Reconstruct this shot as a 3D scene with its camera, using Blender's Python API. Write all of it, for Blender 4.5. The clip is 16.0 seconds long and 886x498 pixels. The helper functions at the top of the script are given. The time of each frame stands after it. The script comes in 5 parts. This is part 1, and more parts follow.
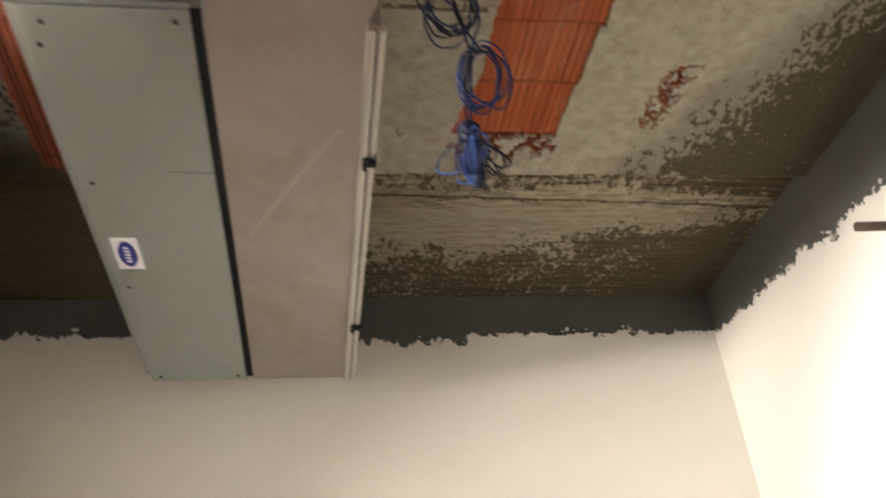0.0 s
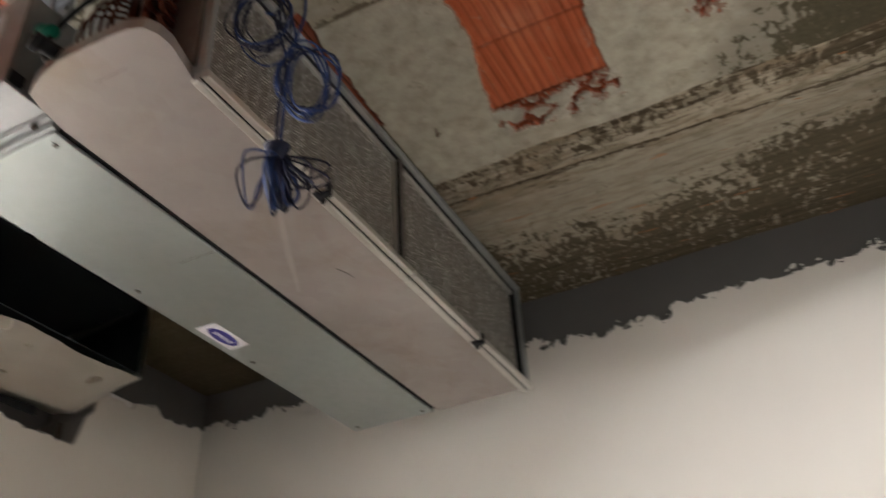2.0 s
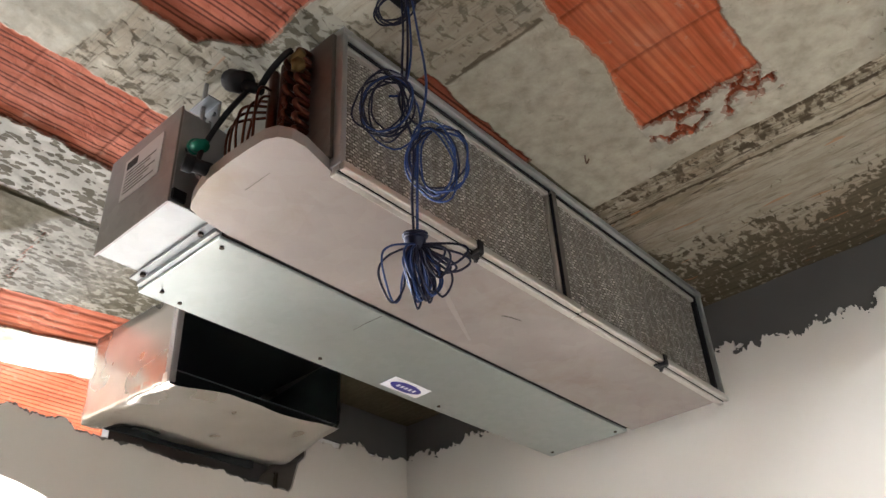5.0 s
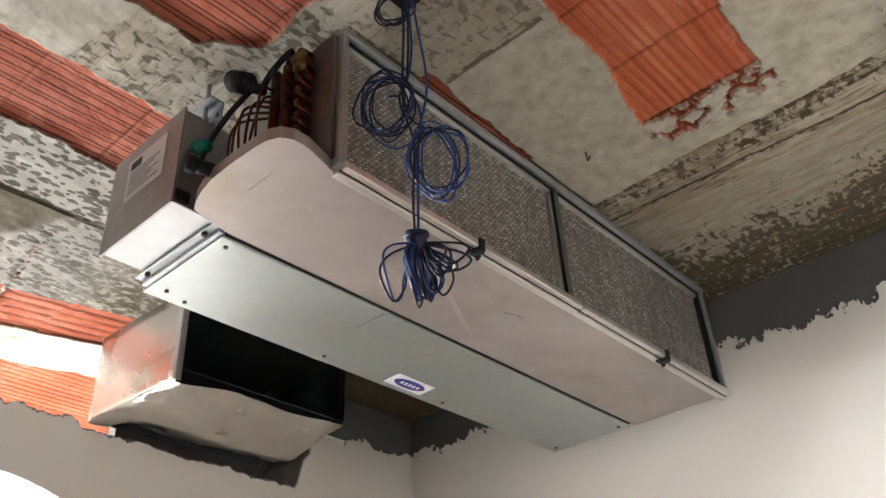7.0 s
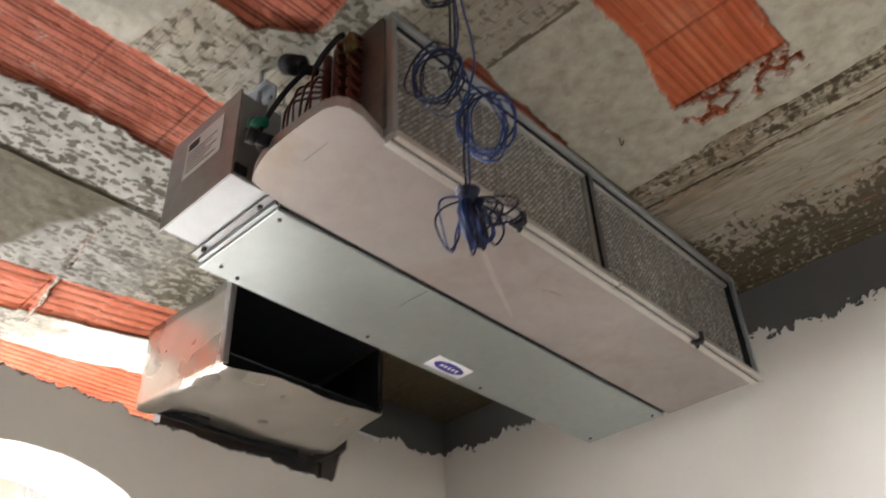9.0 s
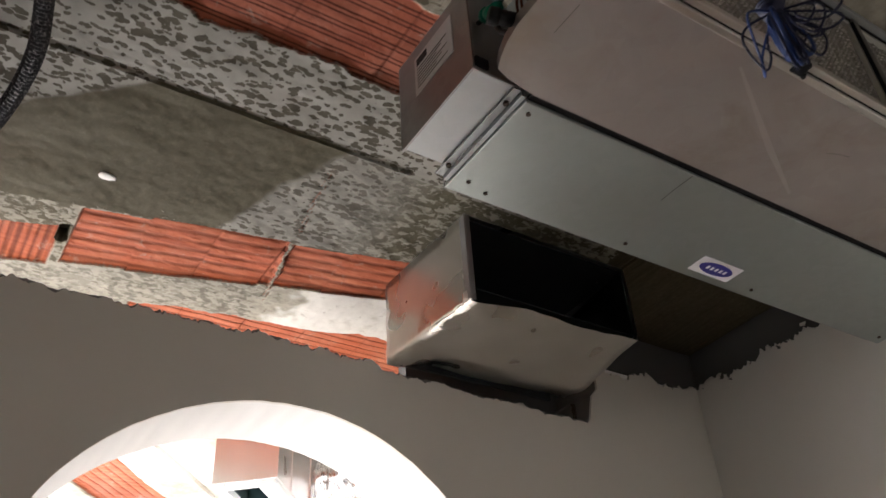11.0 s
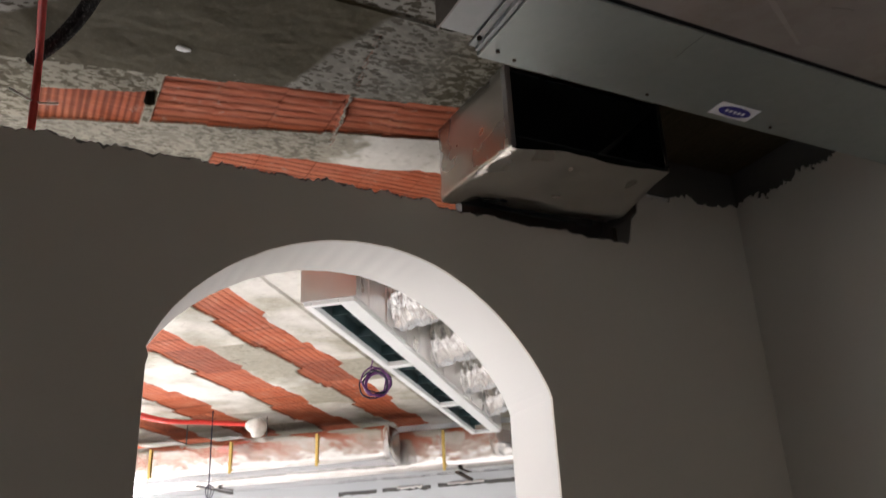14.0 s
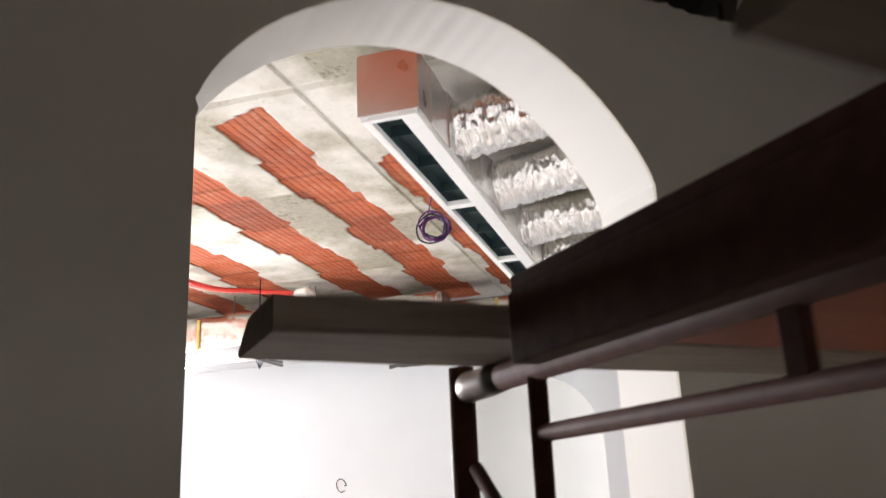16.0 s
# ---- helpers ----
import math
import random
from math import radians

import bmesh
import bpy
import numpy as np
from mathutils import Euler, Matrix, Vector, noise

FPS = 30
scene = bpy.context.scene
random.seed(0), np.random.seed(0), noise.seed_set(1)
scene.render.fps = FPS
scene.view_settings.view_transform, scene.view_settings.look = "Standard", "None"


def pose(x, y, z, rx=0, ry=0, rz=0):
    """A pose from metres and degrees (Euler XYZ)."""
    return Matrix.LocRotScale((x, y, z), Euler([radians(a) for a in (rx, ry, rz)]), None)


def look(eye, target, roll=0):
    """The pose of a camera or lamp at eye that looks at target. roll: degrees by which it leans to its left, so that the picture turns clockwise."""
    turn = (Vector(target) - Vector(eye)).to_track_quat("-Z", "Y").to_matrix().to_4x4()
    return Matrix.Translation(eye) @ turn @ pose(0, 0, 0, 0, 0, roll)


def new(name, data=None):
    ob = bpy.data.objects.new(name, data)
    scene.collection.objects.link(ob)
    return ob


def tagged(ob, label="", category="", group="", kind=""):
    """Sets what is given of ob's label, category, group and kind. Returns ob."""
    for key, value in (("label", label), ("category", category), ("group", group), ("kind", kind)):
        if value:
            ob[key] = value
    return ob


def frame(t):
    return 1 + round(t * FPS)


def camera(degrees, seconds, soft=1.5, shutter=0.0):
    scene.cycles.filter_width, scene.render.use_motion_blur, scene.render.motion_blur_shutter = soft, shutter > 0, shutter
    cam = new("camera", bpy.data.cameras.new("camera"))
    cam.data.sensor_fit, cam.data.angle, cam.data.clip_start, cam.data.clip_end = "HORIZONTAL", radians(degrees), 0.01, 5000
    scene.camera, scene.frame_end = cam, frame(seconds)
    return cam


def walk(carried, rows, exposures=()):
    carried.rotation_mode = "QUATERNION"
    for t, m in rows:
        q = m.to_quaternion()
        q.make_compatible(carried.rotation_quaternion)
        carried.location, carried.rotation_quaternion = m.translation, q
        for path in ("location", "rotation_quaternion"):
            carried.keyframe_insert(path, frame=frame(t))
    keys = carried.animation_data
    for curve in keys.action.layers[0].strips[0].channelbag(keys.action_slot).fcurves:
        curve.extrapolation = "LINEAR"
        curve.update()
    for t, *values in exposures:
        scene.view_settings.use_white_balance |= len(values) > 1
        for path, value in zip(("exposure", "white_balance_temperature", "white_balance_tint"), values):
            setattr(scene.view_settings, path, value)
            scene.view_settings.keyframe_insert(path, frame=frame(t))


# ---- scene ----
cam = camera(55.0, 16.0, shutter=0.4)
PATH = [
    (0, (0.189, 0.179, 1.697), (0.484, 1.834, 2.78), -5.5),
    (0.5, (0.488, 0.386, 1.69), (0.798, 2.047, 2.759), -5.5),
    (1, (0.776, 0.509, 1.687), (0.973, 2.184, 2.762), -5.7),
    (1.5, (0.974, 0.554, 1.711), (0.749, 2.207, 2.815), -5.2),
    (2, (1.102, 0.484, 1.781), (0.411, 1.986, 2.907), -3.8),
    (2.5, (1.176, 0.441, 1.883), (0.265, 1.818, 3.012), -3.4),
    (3, (1.201, 0.451, 1.909), (0.219, 1.781, 3.035), -3.3),
    (3.5, (1.2, 0.464, 1.915), (0.172, 1.762, 3.037), -3.3),
    (4, (1.199, 0.473, 1.913), (0.147, 1.755, 3.031), -3.2),
    (6.5, (1.205, 0.472, 1.909), (0.128, 1.743, 3.016), -3.5),
    (7, (1.213, 0.467, 1.907), (0.133, 1.736, 3.012), -3.5),
    (7.5, (1.215, 0.471, 1.903), (0.134, 1.741, 3.007), -3.6),
    (8, (1.209, 0.474, 1.898), (0.125, 1.742, 3.002), -3.6),
    (8.5, (1.202, 0.465, 1.877), (0.149, 1.691, 3.055), -3.6),
    (9, (1.161, 0.433, 1.757), (0.081, 1.641, 2.929), -3.0),
    (9.5, (0.963, 0.42, 1.66), (-0.188, 1.584, 2.809), -2.2),
    (10, (0.76, 0.46, 1.692), (-0.522, 1.468, 2.85), -2.1),
    (10.2, (0.724, 0.452, 1.718), (-0.582, 1.423, 2.88), -2.6),
    (12.3, (1.15, 0.365, 1.695), (-0.255, 1.23, 2.825), -3.0),
    (12.5, (1.161, 0.348, 1.7), (-0.287, 1.212, 2.775), -3.0),
    (13, (1.158, 0.351, 1.684), (-0.385, 1.197, 2.634), -2.8),
    (13.5, (1.17, 0.354, 1.683), (-0.421, 1.203, 2.547), -2.8),
    (14, (1.165, 0.347, 1.671), (-0.471, 1.203, 2.439), -2.8),
    (14.5, (1.144, 0.343, 1.674), (-0.549, 1.193, 2.316), -2.9),
    (15, (1.069, 0.343, 1.626), (-0.656, 1.167, 2.214), -2.6),
    (15.5, (0.952, 0.361, 1.517), (-0.784, 1.167, 2.097), -2.7),
    (15.8, (0.823, 0.378, 1.464), (-0.915, 1.184, 2.036), -2.6),
    (16, (0.68, 0.406, 1.425), (-1.059, 1.211, 1.996), -2.6),
]
walk(cam, [(t, look(eye, target, roll)) for t, eye, target, roll in PATH],
     [(0, 1.6, 7300, 14), (0.5, 0.58, 6900, 14), (1.0, 0.42, 6600, 14), (1.5, 0.68, 6600, 14), (2.0, 1.4, 6500, 14), (2.5, 1.95, 6300, 14), (3.0, 2.1, 6250, 14), (6.0, 2.05, 6250, 14), (8.5, 2.05, 6250, 14), (9.0, 1.9, 6250, 14), (9.5, 1.4, 6250, 15), (10.2, 0.42, 6300, 16), (12.3, 1.2, 6500, 16), (12.6, 0.95, 6500, 16), (13.0, 0.3, 6450, 16), (13.5, -0.15, 6400, 16), (14.0, -0.5, 6400, 16), (14.5, -0.75, 6400, 16), (15.0, -0.55, 6400, 16), (16.0, -0.35, 6400, 16)])

# ---- world, sun, window light and added fill lamps ----
CEIL = 3.281
U, V = Vector((-0.755, 0.656, 0)), Vector((0.656, 0.755, 0))
ROOM2 = Matrix(((U.x, V.x, 0, 0), (U.y, V.y, 0, 0), (0, 0, 1, 0), (0, 0, 0, 1)))
world = bpy.data.worlds.new("world")
scene.world = world
world.use_nodes = True
wn = world.node_tree
sky = wn.nodes.new("ShaderNodeTexSky")
sky.sky_type, sky.sun_disc = "NISHITA", False
sky.sun_elevation, sky.sun_rotation = radians(27), radians(277)
wn.links.new(sky.outputs[0], wn.nodes["Background"].inputs[0])
wn.nodes["Background"].inputs[1].default_value = 0.12

sun = new("sun", bpy.data.lights.new("sun", "SUN"))
sun.data.energy, sun.data.angle, sun.data.color = 5.0, radians(0.5), (1.0, 0.95, 0.87)
sun.matrix_world = look((-16.0, 0.0, 5.2), (-6.0, 1.2, 0.0))


def area_lamp(name, eye, target, w, h, energy, colour):
    lamp = new(name, bpy.data.lights.new(name, "AREA"))
    lamp.data.shape, lamp.data.size, lamp.data.size_y = "RECTANGLE", w, h
    lamp.data.energy, lamp.data.color = energy, colour
    lamp.matrix_world = look(eye, target)
    return lamp


# weak added fill from an invented opening behind the camera
area_lamp("fill_light_a", (0.7, -5.94, 1.45), (0.7, 3, 1.6), 1.5, 1.5, 4, (1.0, 0.98, 0.95))
area_lamp("window_light_b", ROOM2 @ Vector((7.40, -5.75, 2.05)), ROOM2 @ Vector((0.0, -4.2, 1.95)), 2.5, 1.2, 850, (0.98, 0.985, 1.0))
# added fill lamp standing free in the far room, outside any opening
area_lamp("fill_light_d", (-6.8, -1.5, 1.8), (-1.3, 1.4, 1.8), 2.2, 0.8, 300, (1.0, 0.99, 0.97))
# added lamp that brightens the space past the far arch; no window stands there
area_lamp("fill_light_c", ROOM2 @ Vector((8.9, 3.2, 1.6)), ROOM2 @ Vector((9.0, -1.0, 1.7)), 1.6, 1.8, 330, (0.97, 0.985, 1.0))


# ---- materials ----
def material(name, rough=0.6, metal=0.0, colour=(0.5, 0.5, 0.5)):
    m = bpy.data.materials.new(name)
    m.use_nodes = True
    b = m.node_tree.nodes["Principled BSDF"]
    b.inputs["Base Color"].default_value = (*colour, 1)
    b.inputs["Roughness"].default_value, b.inputs["Metallic"].default_value = rough, metal
    return m


def node(m, kind, **values):
    n = m.node_tree.nodes.new(kind)
    for key, v in values.items():
        n.inputs[key.replace("_", " ")].default_value = v
    return n


def link(m, a, b):
    m.node_tree.links.new(a, b)


def coords(m, stretch=(1, 1, 1), turn=0.0):
    tc = node(m, "ShaderNodeTexCoord")
    mp = node(m, "ShaderNodeMapping")
    mp.inputs["Scale"].default_value = stretch
    mp.inputs["Rotation"].default_value = (0, 0, turn)
    link(m, tc.outputs["Object"], mp.inputs["Vector"])
    return mp.outputs[0]


def noise_tex(m, vec, scale, detail=4.0, rough=0.55, distort=0.0):
    n = node(m, "ShaderNodeTexNoise", Scale=scale, Detail=detail, Roughness=rough, Distortion=distort)
    link(m, vec, n.inputs["Vector"])
    return n.outputs["Fac"]


def ramp(m, fac, stops):
    r = node(m, "ShaderNodeValToRGB")
    el = r.color_ramp.elements
    while len(el) < len(stops):
        el.new(0.5)
    for e, (p, c) in zip(el, stops):
        e.position, e.color = p, (*c, 1) if len(c) == 3 else c
    link(m, fac, r.inputs["Fac"])
    return r.outputs["Color"]


def mix(m, fac, a, b, mode="MIX"):
    n = node(m, "ShaderNodeMix")
    n.data_type, n.blend_type = "RGBA", mode
    for value, slot in ((fac, 0), (a, 6), (b, 7)):
        if isinstance(value, (int, float)):
            n.inputs[slot].default_value = value if slot == 0 else (value, value, value, 1)
        elif isinstance(value, tuple):
            n.inputs[slot].default_value = (*value, 1)
        else:
            link(m, value, n.inputs[slot])
    return n.outputs[2]


def math_node(m, op, a, b=0.0, c=0.0):
    n = node(m, "ShaderNodeMath")
    n.operation = op
    for k, v in enumerate((a, b, c)):
        if isinstance(v, (int, float)):
            n.inputs[k].default_value = v
        else:
            link(m, v, n.inputs[k])
    return n.outputs[0]


def attribute(m, name):
    n = node(m, "ShaderNodeAttribute")
    n.attribute_name = name
    return n.outputs["Fac"]


def bump(m, height, strength=0.3, distance=0.004):
    n = node(m, "ShaderNodeBump", Strength=strength, Distance=distance)
    link(m, height, n.inputs["Height"])
    link(m, n.outputs[0], m.node_tree.nodes["Principled BSDF"].inputs["Normal"])


def paint(m, colour, rough=None):
    b = m.node_tree.nodes["Principled BSDF"]
    link(m, colour, b.inputs["Base Color"])
    if rough is not None:
        link(m, rough, b.inputs["Roughness"])
    return m


def grey(m, fac, lo, hi):
    return ramp(m, fac, [(0.25, (lo, lo, lo)), (0.75, (hi, hi, hi))])


def mat_plaster(name, a, b):
    m = material(name, 0.85)
    v = coords(m)
    n1, n2 = noise_tex(m, v, 2.2, 5), noise_tex(m, v, 90, 4)
    paint(m, mix(m, math_node(m, "MULTIPLY", n1, 0.9), a, b))
    bump(m, mix(m, 0.35, n2, noise_tex(m, v, 9, 4)), 0.12, 0.004)
    return m


def mat_ceiling():
    """Concrete and old render with bricks that show through: 'brick' is how far inside a brick area, 'tone' how much
    pale render clings, in places also painted shade or glare.
    """
    m = material("ceiling_mix", 0.95)
    m.node_tree.nodes["Principled BSDF"].inputs["Specular IOR Level"].default_value = 0.1
    v = coords(m)
    brick, tone, spots = attribute(m, "brick"), attribute(m, "tone"), attribute(m, "spots")
    board, leopard = attribute(m, "board"), attribute(m, "leopard")
    fine, mid, big = noise_tex(m, v, 70, 6, 0.65), noise_tex(m, v, 26, 5, 0.6), noise_tex(m, v, 4.5, 5, 0.6, 0.4)
    # blotches where the pale skin came away
    warp = coords(m, (1.0, 0.62, 1.0), 0.5)
    blot = noise_tex(m, warp, 50, 4, 0.55, 0.6)
    streak = noise_tex(m, coords(m, (3.0, 60.0, 3.0)), 1.0, 5, 0.6)
    blot = mix(m, math_node(m, "MULTIPLY", board, 0.30), blot, streak)
    level = math_node(m, "ADD", blot, math_node(m, "MULTIPLY", math_node(m, "SUBTRACT", big, 0.5), 0.35))
    level = math_node(m, "ADD", level, math_node(m, "MULTIPLY", math_node(m, "SUBTRACT", tone, 0.5), 1.1))
    skin = ramp(m, level, [(0.435, (0, 0, 0)), (0.515, (1, 1, 1))])
    pale = ramp(m, mid, [(0.3, (0.28, 0.262, 0.205)), (0.5, (0.385, 0.36, 0.29)), (0.72, (0.48, 0.455, 0.375))])
    pale = mix(m, math_node(m, "MULTIPLY", big, 0.45), pale, (0.33, 0.308, 0.235))
    pale = mix(m, ramp(m, tone, [(0.72, (0, 0, 0)), (0.86, (1, 1, 1))]), pale, mix(m, mid, (0.56, 0.54, 0.49), (0.72, 0.70, 0.65)))
    dark = ramp(m, fine, [(0.3, (0.062, 0.053, 0.032)), (0.55, (0.084, 0.073, 0.046)), (0.75, (0.125, 0.11, 0.074))])
    dark = mix(m, math_node(m, "MULTIPLY", big, 0.6), dark, (0.10, 0.088, 0.058))
    warm = ramp(m, streak, [(0.3, (0.056, 0.039, 0.022)), (0.5, (0.092, 0.071, 0.045)), (0.62, (0.13, 0.105, 0.07)), (0.8, (0.20, 0.168, 0.12))])
    dark = mix(m, math_node(m, "MULTIPLY", board, 0.85), dark, warm)
    # spots also darkens the pale render, which dims the strongly lit left side
    pale = mix(m, math_node(m, "MULTIPLY", spots, 0.72), pale, (0.20, 0.185, 0.145))
    smooth_skin = mix(m, math_node(m, "MULTIPLY", spots, 1.0), 1.0, skin)
    pale = mix(m, math_node(m, "MULTIPLY", board, 0.6), pale, mix(m, streak, (0.30, 0.25, 0.175), (0.58, 0.525, 0.415)))
    rust = ramp(m, noise_tex(m, coords(m, (2.2, 9.0, 2.0)), 1.6, 6, 0.65, 0.6), [(0.47, (0, 0, 0)), (0.62, (1, 1, 1))])
    pale = mix(m, math_node(m, "MULTIPLY", rust, math_node(m, "MULTIPLY", board, 0.75)), pale, (0.19, 0.135, 0.08))
    grime = ramp(m, noise_tex(m, coords(m, (5.0, 16.0, 5.0)), 2.4, 6, 0.7, 0.3), [(0.45, (0, 0, 0)), (0.60, (1, 1, 1))])
    pale = mix(m, math_node(m, "MULTIPLY", grime, math_node(m, "MULTIPLY", board, 0.8)), pale, (0.17, 0.145, 0.10))
    speck = ramp(m, noise_tex(m, v, 21, 5, 0.7, 0.8), [(0.60, (0, 0, 0)), (0.68, (1, 1, 1))])
    pale = mix(m, math_node(m, "MULTIPLY", speck, 0.45), pale, (0.19, 0.172, 0.125))
    conc = mix(m, smooth_skin, dark, pale)
    # oval pits in the render
    pit = node(m, "ShaderNodeTexVoronoi", Scale=62.0)
    wob = node(m, "ShaderNodeVectorMath")
    wob.operation = "ADD"
    jit = node(m, "ShaderNodeTexNoise", Scale=45.0, Detail=2.0)
    link(m, v, jit.inputs["Vector"])
    shrink = node(m, "ShaderNodeVectorMath")
    shrink.operation = "SCALE"
    shrink.inputs["Scale"].default_value = 0.018
    link(m, jit.outputs["Color"], shrink.inputs[0])
    link(m, coords(m, (1.0, 0.52, 1.0), 0.55), wob.inputs[0])
    link(m, shrink.outputs[0], wob.inputs[1])
    link(m, wob.outputs[0], pit.inputs["Vector"])
    size = math_node(m, "ADD", 0.22, math_node(m, "MULTIPLY", big, 0.50))
    hole = math_node(m, "SUBTRACT", size, pit.outputs["Distance"])
    hole = ramp(m, math_node(m, "ADD", math_node(m, "MULTIPLY", hole, 6.0), 0.5), [(0.40, (0, 0, 0)), (0.62, (1, 1, 1))])
    hole = math_node(m, "MULTIPLY", hole, leopard)
    ground = mix(m, math_node(m, "MULTIPLY", mid, 0.5), (0.29, 0.278, 0.242), (0.18, 0.168, 0.14))
    conc = mix(m, leopard, conc, ground)
    conc = mix(m, hole, conc, (0.075, 0.065, 0.046))
    conc = mix(m, math_node(m, "MULTIPLY", ramp(m, fine, [(0.2, (1, 1, 1)), (0.36, (0, 0, 0))]), 0.35), conc, (0.10, 0.088, 0.065))
    # cracks and splinters left by the formwork
    grain = noise_tex(m, coords(m, (1.6, 34.0, 1.0)), 1.0, 3, 0.5, 0.5)
    crack = ramp(m, grain, [(0.485, (0, 0, 0)), (0.497, (1, 1, 1)), (0.503, (1, 1, 1)), (0.515, (0, 0, 0))])
    conc = mix(m, math_node(m, "MULTIPLY", crack, math_node(m, "MULTIPLY", board, 0.8)), conc, (0.035, 0.024, 0.014))
    chip = math_node(m, "MULTIPLY", ramp(m, noise_tex(m, coords(m, (6.0, 42.0, 1.0)), 1.0, 2, 0.5), [(0.705, (0, 0, 0)), (0.72, (1, 1, 1))]), board)
    conc = mix(m, chip, conc, (0.34, 0.15, 0.065))
    # bricks
    clay = ramp(m, noise_tex(m, coords(m, (75, 2.5, 3)), 1.0, 5, 0.6), [(0.3, (0.27, 0.062, 0.026)), (0.5, (0.41, 0.102, 0.042)), (0.72, (0.50, 0.155, 0.07))])
    clay = mix(m, math_node(m, "MULTIPLY", ramp(m, big, [(0.45, (0, 0, 0)), (0.7, (1, 1, 1))]), 0.30), clay, (0.50, 0.25, 0.16))
    # pinker clay of the left strips, darkened too against strong light
    pink = ramp(m, noise_tex(m, v, 9, 5, 0.6), [(0.35, (0.175, 0.048, 0.030)), (0.65, (0.24, 0.088, 0.061))])
    clay = mix(m, math_node(m, "MULTIPLY", spots, 0.75), clay, pink)
    groove = attribute(m, "groove")
    place_x = node(m, "ShaderNodeSeparateXYZ")
    link(m, v, place_x.inputs[0])
    wander = math_node(m, "ADD", place_x.outputs[0], math_node(m, "MULTIPLY", mid, 0.0018))
    pair = math_node(m, "ABSOLUTE", math_node(m, "SUBTRACT", math_node(m, "PINGPONG", wander, 0.0185), 0.0062))
    # unmodelled grooves: their shade is drawn as paired dark lines
    slit_shade = ramp(m, math_node(m, "MULTIPLY", pair, 100.0), [(0.18, (1, 1, 1)), (0.34, (0, 0, 0))])
    slit_shade = math_node(m, "MULTIPLY", slit_shade, math_node(m, "GREATER_THAN", spots, 0.6))
    groove = math_node(m, "MAXIMUM", groove, slit_shade)
    # groove shade, along with dark joints, mixed into the clay colour
    clay = mix(m, math_node(m, "MULTIPLY", groove, 0.9), clay, (0.075, 0.021, 0.012))
    edge = math_node(m, "ADD", brick, math_node(m, "MULTIPLY", math_node(m, "SUBTRACT", fine, 0.5), 0.012))
    inside = math_node(m, "GREATER_THAN", edge, 0.0)
    smear = ramp(m, noise_tex(m, v, 18, 5, 0.7, 0.6), [(0.60, (0, 0, 0)), (0.70, (1, 1, 1))])
    clay = mix(m, math_node(m, "MULTIPLY", smear, 0.35), clay, (0.36, 0.30, 0.25))
    rim = math_node(m, "MULTIPLY", math_node(m, "LESS_THAN", math_node(m, "ABSOLUTE", math_node(m, "SUBTRACT", edge, -0.002)), 0.0022), 0.6)
    col = mix(m, inside, conc, clay)
    col = mix(m, rim, col, (0.20, 0.07, 0.04))
    paint(m, col)
    skin = math_node(m, "SUBTRACT", math_node(m, "MULTIPLY", skin, math_node(m, "SUBTRACT", 1.0, leopard)), math_node(m, "MULTIPLY", hole, 1.3))
    h = math_node(m, "ADD", math_node(m, "MULTIPLY", skin, 0.35), math_node(m, "ADD", math_node(m, "MULTIPLY", fine, 0.3), math_node(m, "MULTIPLY", streak, math_node(m, "MULTIPLY", board, 0.8))))
    bump(m, h, 0.32, 0.005)
    return m


def mat_metal(name, colour, rough, variation=0.12, spangle=40.0, metal=1.0):
    m = material(name, rough, metal)
    v = coords(m)
    cell = node(m, "ShaderNodeTexVoronoi", Scale=spangle)
    link(m, v, cell.inputs["Vector"])
    n = noise_tex(m, v, 3.5, 5)
    lo, hi = tuple(c * (1 - variation) for c in colour), tuple(min(1, c * (1 + variation)) for c in colour)
    paint(m, mix(m, n, lo, hi), grey(m, mix(m, 0.35, n, cell.outputs["Color"]), rough * 0.8, min(1, rough * 1.25)))
    bump(m, noise_tex(m, v, 60, 3), 0.04, 0.002)
    return m


def mat_foil(name, colour, rough=0.16, crumple=14.0, strength=0.6, facets=0.4):
    m = material(name, rough, 1.0)
    v = coords(m)
    n = noise_tex(m, v, crumple, 1.5, 0.4, 0.0)
    cell = node(m, "ShaderNodeTexVoronoi", Scale=crumple * 1.6)
    link(m, v, cell.inputs["Vector"])
    paint(m, mix(m, n, tuple(c * 0.8 for c in colour), colour), grey(m, noise_tex(m, v, 6, 2), rough * 0.85, rough * 1.3))
    bump(m, mix(m, facets, n, cell.outputs["Distance"]), strength, 0.012)
    return m


def mat_sleeve():
    """Foil gathered into fine folds that run along the sleeve."""
    m = material("foil_sleeve", 0.15, 1.0, (0.93, 0.92, 0.91))
    turned = node(m, "ShaderNodeMapping")
    turned.inputs["Rotation"].default_value = (0, 0, -math.atan2(U.y, U.x))
    link(m, coords(m), turned.inputs["Vector"])
    fold = node(m, "ShaderNodeMapping")
    fold.inputs["Scale"].default_value = (5, 60, 5)
    link(m, turned.outputs[0], fold.inputs["Vector"])
    bump(m, noise_tex(m, fold.outputs[0], 1.0, 3, 0.6, 0.3), 0.7, 0.02)
    return m


